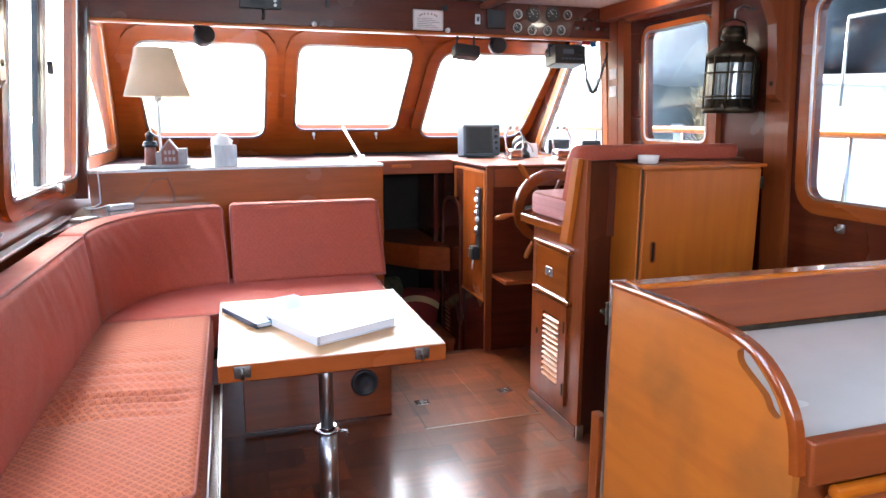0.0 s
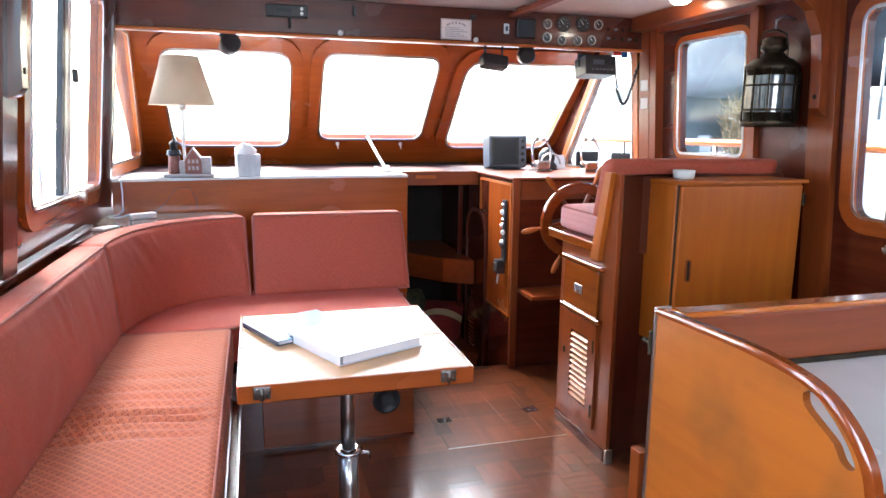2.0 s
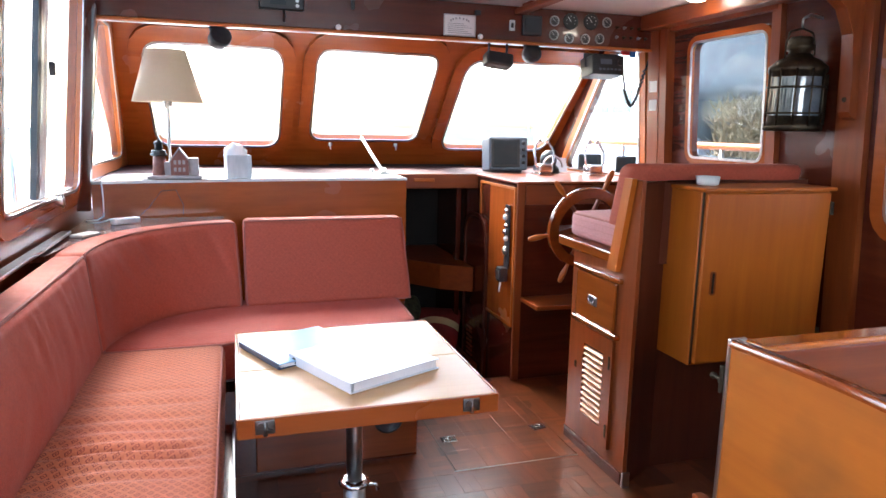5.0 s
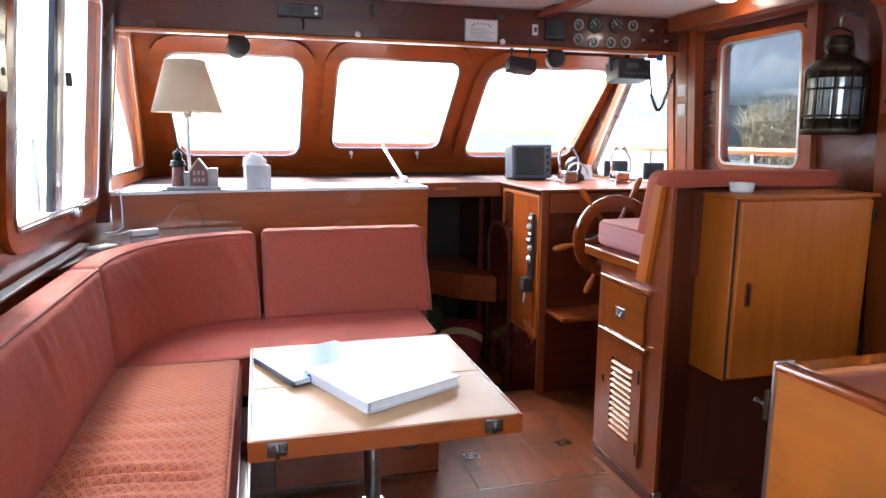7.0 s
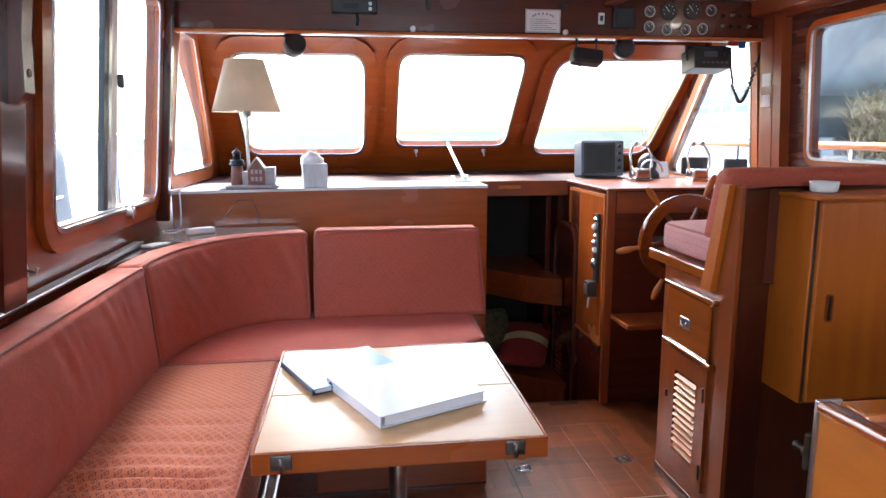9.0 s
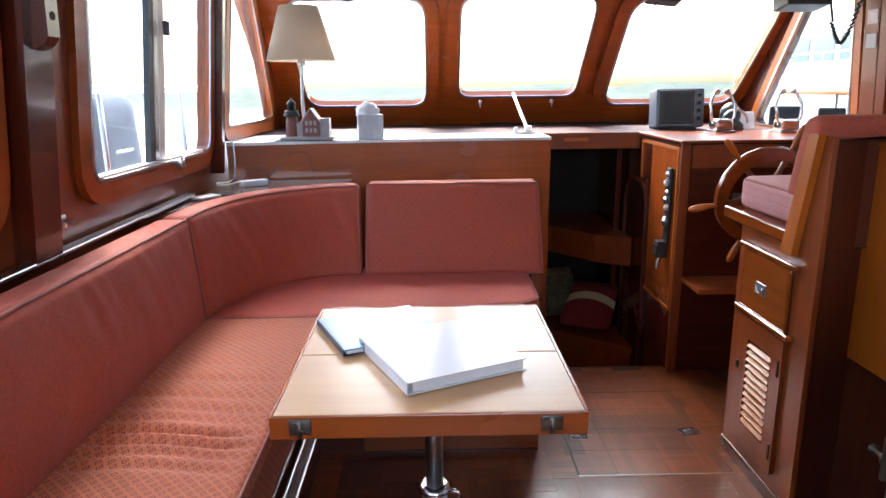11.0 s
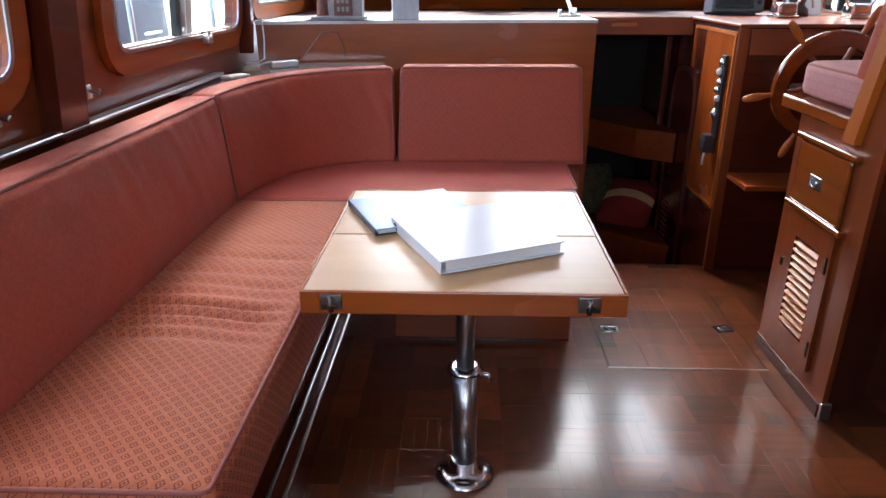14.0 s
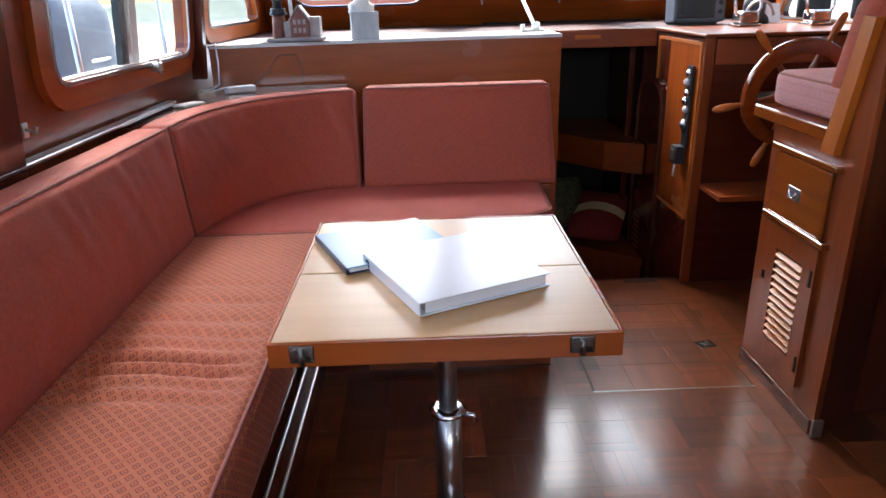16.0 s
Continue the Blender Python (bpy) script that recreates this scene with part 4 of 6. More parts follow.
# ---------------------------------------------------------------- dinette table
tb = thing("table", (0.66, 2.64, 0.0), "folding dinette table with a glossy pale top on a steel pedestal", "table")
part("tabletop", boxbm((0.345, 2.335, 0.675), (0.968, 2.645, 0.72), 0.003), M_TABLE, tb, "glossy pale leaf")
part("tabletop", boxbm((0.345, 2.648, 0.675), (0.968, 3.0, 0.72), 0.003), M_TABLE, tb, "glossy pale leaf")
for a, b in (((0.339, 2.327, 0.672), (0.974, 2.335, 0.7205)), ((0.339, 3.0, 0.672), (0.974, 3.008, 0.7205))):
    part("edge_band", boxbm(a, b, 0.002), M_HONEY_X, tb, "mahogany edge band")
for x in (0.337, 0.968):
    part("edge_band", boxbm((x, 2.3352, 0.672), (x + 0.008, 3.0, 0.7203), 0.002), M_HONEY_Y, tb, "mahogany edge band")
part("under_frame", boxbm((0.42, 2.37, 0.652), (0.92, 2.96, 0.674), 0.003), M_DK_X, tb)
for x in (0.40, 0.90):
    c = bmesh.new()
    box(c, (x - 0.022, 2.323, 0.682), (x + 0.022, 2.327, 0.716), 0.003)
    sweep(c, [(x - 0.013, 2.321, 0.70), (x + 0.015, 2.321, 0.69)], 0.004)
    sweep(c, [(x, 2.320, 0.68), (x, 2.320, 0.712)], 0.005)
    lathe(c, [(0.008, 0), (0.008, 0.006)], pose(x - 0.01, 2.322, 0.705, 90), 10)
    part("table_catch", c, M_CATCH, tb, "tarnished metal toggle catch")
PX, PY = 0.664, 2.672
part("base_flange", lathe(bmesh.new(), [(0.082, 0.0), (0.082, 0.006), (0.06, 0.014), (0.040, 0.02), (0.036, 0.05)], pose(PX, PY, 0.001), 28), M_CHROME, tb)
part("lower_tube", lathe(bmesh.new(), [(0.033, 0.02), (0.033, 0.334)], pose(PX, PY, 0), 24), M_STEEL, tb)
part("collar", lathe(bmesh.new(), [(0.036, 0.331), (0.047, 0.335), (0.047, 0.341), (0.034, 0.349), (0.03, 0.351)], pose(PX, PY, 0), 24), M_CHROME, tb)
part("thumb_screw", sweep(bmesh.new(), [(PX + 0.03, PY - 0.01, 0.332), (PX + 0.062, PY - 0.02, 0.332), (PX + 0.066, PY - 0.02, 0.314)], 0.006), M_CHROME, tb)
part("upper_tube", lathe(bmesh.new(), [(0.0235, 0.344), (0.0235, 0.655)], pose(PX, PY, 0), 24), M_STEEL, tb)
for a in range(6):
    part("bolt", lathe(bmesh.new(), [(0.006, 0), (0.006, 0.003), (0.003, 0.004)], pose(PX + 0.066 * math.cos(a * 1.047), PY + 0.066 * math.sin(a * 1.047), 0.009), 8), M_STEEL, tb)

# binder and book on the table
bd = thing("ring_binder", (0.68, 2.61, 0.722), "thick glossy white ring binder lying on the table", "binder")
bm_ = pose(0.681, 2.609, 0.722, 0, 0, 25)
BW, BL = 0.146, 0.152
part("cover", boxbm((-BW, -BL, 0), (BW, BL, 0.003), 0.001, 1, bm_), M_BINDER, bd)
part("page_block", boxbm((-BW + 0.012, -BL + 0.006, 0.003), (BW - 0.006, BL - 0.006, 0.0255), 0.001, 1, bm_), M_PAPER, bd, "stack of white pages")
part("cover", boxbm((-BW, -BL, 0.026), (BW, BL, 0.029), 0.001, 1, bm_), M_BINDER, bd)
part("spine", boxbm((-BW - 0.003, -BL, 0.0), (-BW, BL, 0.029), 0.001, 1, bm_), M_BINDER, bd)
part("finger_ring", lathe(bmesh.new(), [(0.010, 0), (0.010, 0.002)], bm_ @ pose(-BW - 0.003, BL - 0.03, 0.013, 0, -90), 16), M_BLACK, bd)
bk = thing("book", (0.52, 2.79, 0.722), "pale blue hardback book lying on the table", "book")
km = pose(0.525, 2.795, 0.7225, 0, 0, 24)
part("cover", boxbm((-0.135, -0.125, 0), (0.135, 0.125, 0.003), 0.001, 1, km), M_NAVY, bk)
part("page_block", boxbm((-0.128, -0.12, 0.003), (0.13, 0.12, 0.013), 0, 1, km), M_PAPER, bk)
part("cover", boxbm((-0.135, -0.125, 0.013), (0.135, 0.125, 0.0165), 0.001, 1, km), M_BLUE, bk)
part("spine", boxbm((-0.138, -0.125, 0.0), (-0.135, 0.125, 0.0165), 0.001, 1, km), M_NAVY, bk)

# ---------------------------------------------------------------- galley
ga = thing("galley_end_panel", (1.16, 1.48, 0.0), "worn golden galley end panel with a curved top and cut handhold", "panel")
curve = [(1.735, 1.025), (1.654, 1.028), (1.52, 1.031), (1.432, 1.029), (1.366, 1.022), (1.316, 1.004), (1.272, 0.967), (1.249, 0.924), (1.239, 0.86)]


def spline(pts, n=5):
    out = []
    for k in range(len(pts) - 1):
        a, b, c, d = (Vector(pts[max(0, min(len(pts) - 1, k + o))]) for o in (-1, 0, 1, 2))
        for s in range(n):
            t = s / n
            out.append(tuple(0.5 * ((2 * b) + (c - a) * t + (2 * a - 5 * b + 4 * c - d) * t * t + (3 * b - a - 3 * c + d) * t ** 3)))
    return out + [tuple(pts[-1])]


curve = spline(curve)
prof = ([(1.735, 0.0)] + curve + [(1.239, 0.0)])[::-1]
hole = spline([(1.369, 1.004), (1.358, 1.013), (1.346, 1.010), (1.328, 0.998), (1.305, 0.980), (1.284, 0.958), (1.272, 0.938), (1.280, 0.929), (1.296, 0.936), (1.309, 0.954), (1.335, 0.969), (1.364, 0.987), (1.369, 1.004)], 3)[:-1]
part("panel", plate(bmesh.new(), [prof, hole], 0.013, lambda u, v, w: Vector((1.15 + w, u, v))), M_WORN, ga)
capb = bmesh.new()
rings = []
for i, (u, v) in enumerate(curve):
    a, b = Vector(curve[max(i - 1, 0)]), Vector(curve[min(i + 1, len(curve) - 1)])
    t = (b - a).normalized()
    nx, nz = t.y, -t.x
    rings.append([capb.verts.new(Vector((1.1455 + xx, u + nx * d, v + nz * d))) for xx, d in ((0, -0.004), (0, 0.004), (0.004, 0.009), (0.018, 0.009), (0.022, 0.004), (0.022, -0.004))])
for a, b in zip(rings, rings[1:]):
    for k in range(6):
        capb.faces.new((a[k], a[(k + 1) % 6], b[(k + 1) % 6], b[k])).smooth = True
capb.faces.new(rings[0])
capb.faces.new(rings[-1][::-1])
bmesh.ops.recalc_face_normals(capb, faces=capb.faces)
part("capping", capb, M_GLOSS_R, ga, "rounded mahogany capping")
part("edge_strip", boxbm((1.146, 1.735, 0.0), (1.182, 1.742, 1.035), 0.002), M_STEEL, ga, "thin pale edge strip")
c = bmesh.new()
box(c, (1.142, 1.742, 0.935), (1.165, 1.75, 0.985), 0.002)
lathe(c, [(0.012, 0), (0.014, 0.004), (0.006, 0.012), (0.005, 0.03), (0.011, 0.034), (0.009, 0.042)], pose(1.15, 1.75, 0.957, -90) @ Matrix.Scale(0.6, 4), 14)
part("door_catch", c, M_BRASS, ga, "chromed door catch")
gb = thing("galley_counter", (1.9, 1.5, 0.0), "galley counter with a white worktop and mahogany fiddle board", "counter")
part("fiddle_board", boxbm((1.164, 1.70, 0.0), (2.60, 1.733, 1.02), 0.006), M_RED_X, gb, "mahogany board behind the worktop")
part("fiddle_cap", boxbm((1.178, 1.692, 1.02), (2.60, 1.741, 1.032), 0.005), M_GLOSS_X, gb)
part("worktop", boxbm((1.164, 1.245, 0.880), (2.60, 1.70, 0.905), 0.003), M_LAM, gb, "white laminate worktop")
part("front_rail", boxbm((1.164, 1.222, 0.845), (2.60, 1.245, 0.915), 0.004), M_RED_X, gb)
part("carcass", boxbm((1.164, 1.25, 0.0), (2.60, 1.69, 0.878)), M_RED_X, gb)
for x in (1.22, 1.72, 2.2):
    d = part("drawer", boxbm((x, 1.225, 0.62), (x + 0.44, 1.25, 0.815), 0.012, 3), M_RED_X, gb)
    part("moulding", boxbm((x - 0.01, 1.212, 0.818), (x + 0.45, 1.236, 0.84), 0.009, 3), M_GLOSS_X, d)
part("stain_strip", boxbm((1.19, 1.6945, 0.906), (2.58, 1.6995, 0.918), 0.001), M_BRASS, gb, "grimy sealant line")
structure("trim_galley_stop", boxbm((1.150, 1.765, 0.0), (1.172, 1.80, 0.715), 0.003), M_RED_Z, "narrow dark upright beside the galley panel", "trim")
bn = thing("bin", (1.95, 2.35, 0.0), "green plastic bin on the floor behind the galley counter", "bin")
bb = bmesh.new()
plate(bb, [rrect(-0.115, 0.115, -0.10, 0.10, 0.03, 3), rrect(-0.108, 0.108, -0.093, 0.093, 0.028, 3)], 0.46, lambda u, v, w: Vector((1.95 + u * (0.82 + 0.4 * w), 2.35 + v * (0.82 + 0.4 * w), 0.002 + w)))
part("body", bb, M_GREEN, bn)
part("base", boxbm((1.865, 2.275, 0.002), (2.035, 2.425, 0.012)), M_GREEN, bn)
part("lip", plate(bmesh.new(), [rrect(-0.13, 0.13, -0.115, 0.115, 0.03, 3), rrect(-0.112, 0.112, -0.098, 0.098, 0.028, 3)], 0.03, lambda u, v, w: Vector((1.95 + u, 2.35 + v, 0.455 + w))), M_GREEN, bn)

# ---------------------------------------------------------------- things on the dash
lp = thing("table_lamp", (0.06, 4.42, 1.113), "table lamp with a cream cone shade on a slim metal stem", "lamp")
sh = bmesh.new()
rs = [[sh.verts.new(Vector((0.06 + r * math.cos(k * math.tau / 40), 4.42 + r * math.sin(k * math.tau / 40), z))) for k in range(40)]
      for r, z in ((0.163, 1.480), (0.092, 1.725), (0.089, 1.725), (0.160, 1.480))]
for i in range(4):
    a, b = rs[i], rs[(i + 1) % 4]
    for k in range(40):
        sh.faces.new((a[k], a[(k + 1) % 40], b[(k + 1) % 40], b[k])).smooth = True
part("shade", sh, M_SHADE, lp, "cream pleated cloth shade")
part("stem", sweep(bmesh.new(), [(0.06, 4.42, 1.12), (0.055, 4.42, 1.30), (0.06, 4.42, 1.47), (0.06, 4.42, 1.60)], 0.008, 10), M_STEEL, lp)
part("base", lathe(bmesh.new(), [(0.055, 0), (0.055, 0.01), (0.03, 0.025), (0.012, 0.04)], pose(0.06, 4.42, 1.1135)), M_BRASS, lp)
part("socket", lathe(bmesh.new(), [(0.016, 0), (0.02, 0.01), (0.02, 0.05), (0.012, 0.06)], pose(0.06, 4.42, 1.455)), M_STEEL, lp)
part("switch", lathe(bmesh.new(), [(0.013, 0), (0.013, 0.014), (0.006, 0.018)], pose(0.06, 4.40, 1.462, 90), 12), M_STEEL, lp)

hm = thing("lighthouse_model", (0.09, 4.355, 1.113), "small resin model of a lighthouse and keeper's house", "figurine")
part("base", boxbm((-0.04, 4.30, 1.1135), (0.205, 4.41, 1.132), 0.008), M_CERAM, hm)
part("tray", boxbm((-0.06, 4.285, 1.1132), (0.23, 4.42, 1.1165), 0.001), M_BLACK, hm)
part("tower", lathe(bmesh.new(), [(0.033, 0), (0.030, 0.05), (0.026, 0.095)], pose(0.012, 4.355, 1.132), 14), M_BRICK, hm, "dark red tower")
part("gallery", lathe(bmesh.new(), [(0.024, 0), (0.038, 0.004), (0.038, 0.012), (0.03, 0.016), (0.034, 0.022), (0.03, 0.03)], pose(0.012, 4.355, 1.222), 14), M_BLACK, hm)
part("lantern_room", lathe(bmesh.new(), [(0.019, 0), (0.019, 0.03), (0.024, 0.034), (0.012, 0.047), (0.004, 0.05), (0.003, 0.06)], pose(0.012, 4.355, 1.250), 12), M_BLACK, hm)
hb = plate(bmesh.new(), [[(0.065, 1.132), (0.145, 1.132), (0.145, 1.20), (0.105, 1.255), (0.065, 1.20)]], 0.07, lambda u, v, w: Vector((u, 4.32 + w, v)))
part("house", hb, M_BRICK, hm)
part("annex", boxbm((0.145, 4.33, 1.132), (0.19, 4.40, 1.215), 0.002), M_CERAM, hm)
part("annex", boxbm((0.035, 4.335, 1.132), (0.066, 4.395, 1.195), 0.002), M_CERAM, hm)
for s in (-1, 1):
    part("roof", boxbm((-0.004, -0.006, 0), (0.076, 0.078, 0.005), 0.001, 1, Matrix.Translation((0.105, 4.32, 1.258)) @ (pose(0, 0, 0, 0, 54) if s > 0 else pose(0, 0.072, 0, 0, 54, 180))), M_CERAM, hm)
for x in (0.085, 0.105, 0.125):
    for z in (1.15, 1.185):
        part("window", boxbm((x - 0.006, 4.317, z), (x + 0.006, 4.3205, z + 0.02), 0.001), M_CERAM, hm)

tx = thing("tissue_box", (0.36, 4.41, 1.113), "patterned tissue box with a tissue pulled out", "tissue box")
tm = pose(0.375, 4.42, 1.1135, 0, 0, 8)
part("box", boxbm((-0.06, -0.055, 0), (0.06, 0.055, 0.115), 0.003, 2, tm), M_BOX, tx)
tb2 = bmesh.new()
bmesh.ops.create_icosphere(tb2, subdivisions=3, radius=0.05)
for v in tb2.verts:
    k = 1 + 0.28 * noise.noise(v.co * 45)
    v.co = tm @ Vector((v.co.x * 1.1 * k - 0.01, v.co.y * 0.7 * k, 0.125 + max(v.co.z, -0.02) * 0.95 * k))
for fc in tb2.faces:
    fc.smooth = True
part("tissue", tb2, M_TISSUE, tx, "crumpled white tissue")

wa = thing("window_stay", (1.16, 4.63, 1.113), "white window stay arm on a small bracket", "window stay")
part("arm", sweep(bmesh.new(), [(1.175, 4.64, 1.13), (1.172, 4.90, 1.20), (1.18, 5.34, 1.31)], 0.010, 6), M_PWHITE, wa)
st = boxbm((1.10, 4.60, 1.1135), (1.21, 4.65, 1.125), 0.003)
box(st, (1.155, 4.61, 1.125), (1.19, 4.645, 1.155), 0.004)
box(st, (1.10, 4.61, 1.125), (1.118, 4.64, 1.148), 0.004)
part("bracket", st, M_PWHITE, wa)

ch = thing("charger", (-0.13, 4.03, 0.938), "white charger brick with a coiled lead", "charger")
part("body", boxbm((-0.06, -0.02, 0), (0.06, 0.02, 0.028), 0.006, 2, pose(-0.11, 4.05, 0.9385, 0, 0, 35)), M_PWHITE, ch)
part("lead", sweep(bmesh.new(), [(-0.16, 4.02, 0.965), (-0.20, 3.98, 0.956), (-0.24, 3.96, 0.958), (-0.255, 4.0, 0.960), (-0.22, 4.05, 0.958), (-0.20, 4.08, 0.97),
     (-0.205, 4.12, 1.05), (-0.21, 4.13, 1.13)], 0.0035, 6), M_PWHITE, ch)
part("lead", sweep(bmesh.new(), [(-0.06, 4.08, 0.965), (-0.02, 4.12, 1.0), (0.03, 4.19, 1.07), (0.09, 4.235, 1.07), (0.12, 4.23, 1.0), (0.12, 4.20, 0.955)], 0.0017, 6), M_BLACK, ch, "thin black lead")
single("phone_puck", boxbm((-0.05, -0.03, 0), (0.05, 0.03, 0.012), 0.005, 2, pose(-0.21, 3.72, 0.9385, 0, 0, 60)), M_PWHITE, "flat white adapter lying on the corner shelf", "adapter")
for y in (2.86, 2.50):
    c = boxbm((-0.303, y - 0.012, 1.0), (-0.297, y + 0.012, 1.035), 0.002)
    sweep(c, [(-0.298, y, 1.02), (-0.275, y, 1.012), (-0.27, y, 1.025)], 0.004)
    single("curtain_hook", c, M_STEEL, "small metal hook on the cabin side", "hook", "metal hooks")

# ---------------------------------------------------------------- instruments on the console
rd = thing("radar_display", (2.05, 4.86, 1.11), "grey boxy radar display with a dark screen", "monitor")
rm = pose(2.05, 4.86, 1.112, -6, 0, -4)
part("body", boxbm((-0.13, 0.0, 0.012), (0.13, 0.17, 0.225), 0.012, 3, rm), M_GREY, rd)
part("bezel", boxbm((-0.118, -0.012, 0.03), (0.075, 0.001, 0.212), 0.006, 2, rm), M_BLACK, rd)
part("screen", boxbm((-0.10, -0.015, 0.048), (0.055, -0.012, 0.196), 0.001, 1, rm), M_SCREEN, rd)
for k in range(4):
    part("knob", lathe(bmesh.new(), [(0.012, 0), (0.012, 0.012), (0.009, 0.015)], rm @ pose(0.10, 0.0, 0.06 + 0.042 * k, 90), 12), M_BLACK, rd)
part("foot", boxbm((-0.10, 0.03, 0.0), (0.10, 0.14, 0.013), 0.003, 1, rm), M_BLACK, rd)


def throttle(x, y, turn):
    t = thing("throttle_control", (x, y, 1.11), "chromed twin-lever throttle control", "throttle", "throttle controls")
    m = pose(x, y, 1.1105, 0, 0, turn)
    b = boxbm((-0.055, -0.05, 0), (0.055, 0.06, 0.012), 0.005, 2, m)
    box(b, (-0.048, -0.04, 0.012), (0.048, 0.05, 0.068), 0.014, 3, m)
    part("base", b, M_CHROME, t)
    for s in (-1, 1):
        pts = [(0.04 * s, 0.0, 0.04), (0.062 * s, -0.01, 0.08), (0.066 * s, 0.0, 0.14), (0.045 * s, 0.02, 0.19), (0.026 * s, 0.02, 0.205)]
        lv = part("lever", sweep(bmesh.new(), [m @ Vector(p) for p in pts], 0.008, 8), M_CHROME, t)
        kn = bmesh.new()
        bmesh.ops.create_icosphere(kn, subdivisions=2, radius=0.016)
        bmesh.ops.transform(kn, matrix=m @ Matrix.Translation(pts[-1]), verts=kn.verts)
        for fc in kn.faces:
            fc.smooth = True
        part("knob", kn, M_STEEL, lv)
    return t


throttle(2.17, 4.60, 4)
throttle(2.47, 4.52, 0)
cp = thing("compass", (2.29, 4.78, 1.11), "black binnacle compass on the console", "compass")
part("bowl", lathe(bmesh.new(), [(0.075, 0), (0.07, 0.03), (0.05, 0.05), (0.055, 0.075), (0.05, 0.11), (0.03, 0.135), (0.01, 0.145)], pose(2.30, 4.80, 1.111), 20), M_BLACK, cp)
part("hoop", sweep(bmesh.new(), arc((0, 0), 0.07, 0, 180, 14, lambda u, v: Vector((2.30 + u, 4.74, 1.15 + v))), 0.007, 8), M_STEEL, cp)
single("chart_card", boxbm((-0.05, 0, 0), (0.05, 0.004, 0.10), 0.001, 1, pose(2.42, 4.86, 1.113, -25, 0, -6)), M_PWHITE, "white instrument card propped on the console", "card")
for x, y, w, turn in ((2.56, 4.72, 0.075, -20), (2.62, 4.40, 0.06, -30)):
    g = thing("plotter", (x, y, 1.11), "small black chart plotter on a bracket", "plotter", "small displays")
    m = pose(x, y, 1.14, -12, 0, turn)
    part("bracket", boxbm((-0.02, 0.01, -0.03), (0.02, 0.05, 0.02), 0.003, 1, m), M_BLACK, g)
    part("body", boxbm((-w, 0, 0.0), (w, 0.04, 0.10), 0.01, 2, m), M_BLACK, g)
    part("screen", boxbm((-w + 0.012, -0.003, 0.012), (w - 0.03, 0.0, 0.088), 0.001, 1, m), M_SCREEN, g)

# ---------------------------------------------------------------- header panel fittings
YP = 4.169


def gauge(x, z, r, label, rimmat):
    g = thing("gauge", (x, YP, z), label, "gauge", "panel gauges")
    m = pose(x, YP, z, 90)
    part("rim", lathe(bmesh.new(), [(r, 0), (r, 0.006), (r * 0.9, 0.009), (r * 0.78, 0.005)], m, 20), rimmat, g)
    part("dial", lathe(bmesh.new(), [(r * 0.8, 0.004), (r * 0.8, 0.0062)], m, 20), M_BLACK, g)
    nb = bmesh.new()
    box(nb, (-r * 0.04, -r * 0.1, 0.0064), (r * 0.04, r * 0.62, 0.0072), 0, 1, m @ pose(0, 0, 0, 0, 0, 40))
    for k in range(7):
        a = radians(-120 + 40 * k)
        box(nb, (r * 0.62 * math.sin(a) - r * 0.05, r * 0.62 * math.cos(a) - r * 0.05, 0.0064), (r * 0.62 * math.sin(a) + r * 0.05, r * 0.62 * math.cos(a) + r * 0.05, 0.007), 0, 1, m)
    part("marking", nb, M_PAPER, g)
    return g


for x, z, big in ((1.986, 1.945, 0), (2.08, 1.949, 1), (2.20, 1.955, 1), (2.296, 1.956, 0), (1.985, 1.875, 0), (2.075, 1.863, 0), (2.171, 1.864, 0), (2.257, 1.87, 0)):
    gauge(x, z, 0.042 if big else 0.027, "large black engine gauge in the header panel" if big else "small chrome-rimmed engine gauge in the header panel", M_BLACK if big else M_STEEL)
hp = thing("depth_sounder", (1.854, YP, 1.91), "square black display set in the header panel", "display")
part("bezel", boxbm((1.80, YP - 0.02, 1.862), (1.91, YP, 1.962), 0.006), M_BLACK, hp)
part("screen", boxbm((1.812, YP - 0.023, 1.878), (1.898, YP - 0.02, 1.95), 0.001), M_SCREEN, hp)
bs = thing("rocker_switch", (1.745, YP, 1.907), "pale plate with a black rocker switch", "switch")
part("plate", boxbm((1.732, YP - 0.004, 1.882), (1.762, YP, 1.935), 0.004), M_PAPER, bs)
part("rocker", boxbm((1.740, YP - 0.009, 1.896), (1.754, YP - 0.004, 1.921), 0.003), M_BLACK, bs)
nt_ = thing("notice", (1.46, YP, 1.89), "framed white notice card on the header panel", "sign")
part("frame", boxbm((1.378, YP - 0.005, 1.838), (1.548, YP, 1.944), 0.002), M_STEEL, nt_)
part("card", boxbm((1.385, YP - 0.007, 1.845), (1.541, YP - 0.005, 1.937), 0.0005, 1), M_PAPER, nt_)
for k in range(6):
    part("text_line", boxbm((1.40, YP - 0.0078, 1.852 + 0.009 * k), (1.525 - 0.02 * (k % 3), YP - 0.007, 1.8545 + 0.009 * k)), M_INK, nt_)
for k in range(7):
    a = radians(20 + 23 * k)
    part("drawing", boxbm((1.462 - 0.05 * math.cos(a) - 0.004, YP - 0.0078, 1.905 + 0.018 * math.sin(a) - 0.004), (1.462 - 0.05 * math.cos(a) + 0.004, YP - 0.007, 1.905 + 0.018 * math.sin(a) + 0.006)), M_INK, nt_)
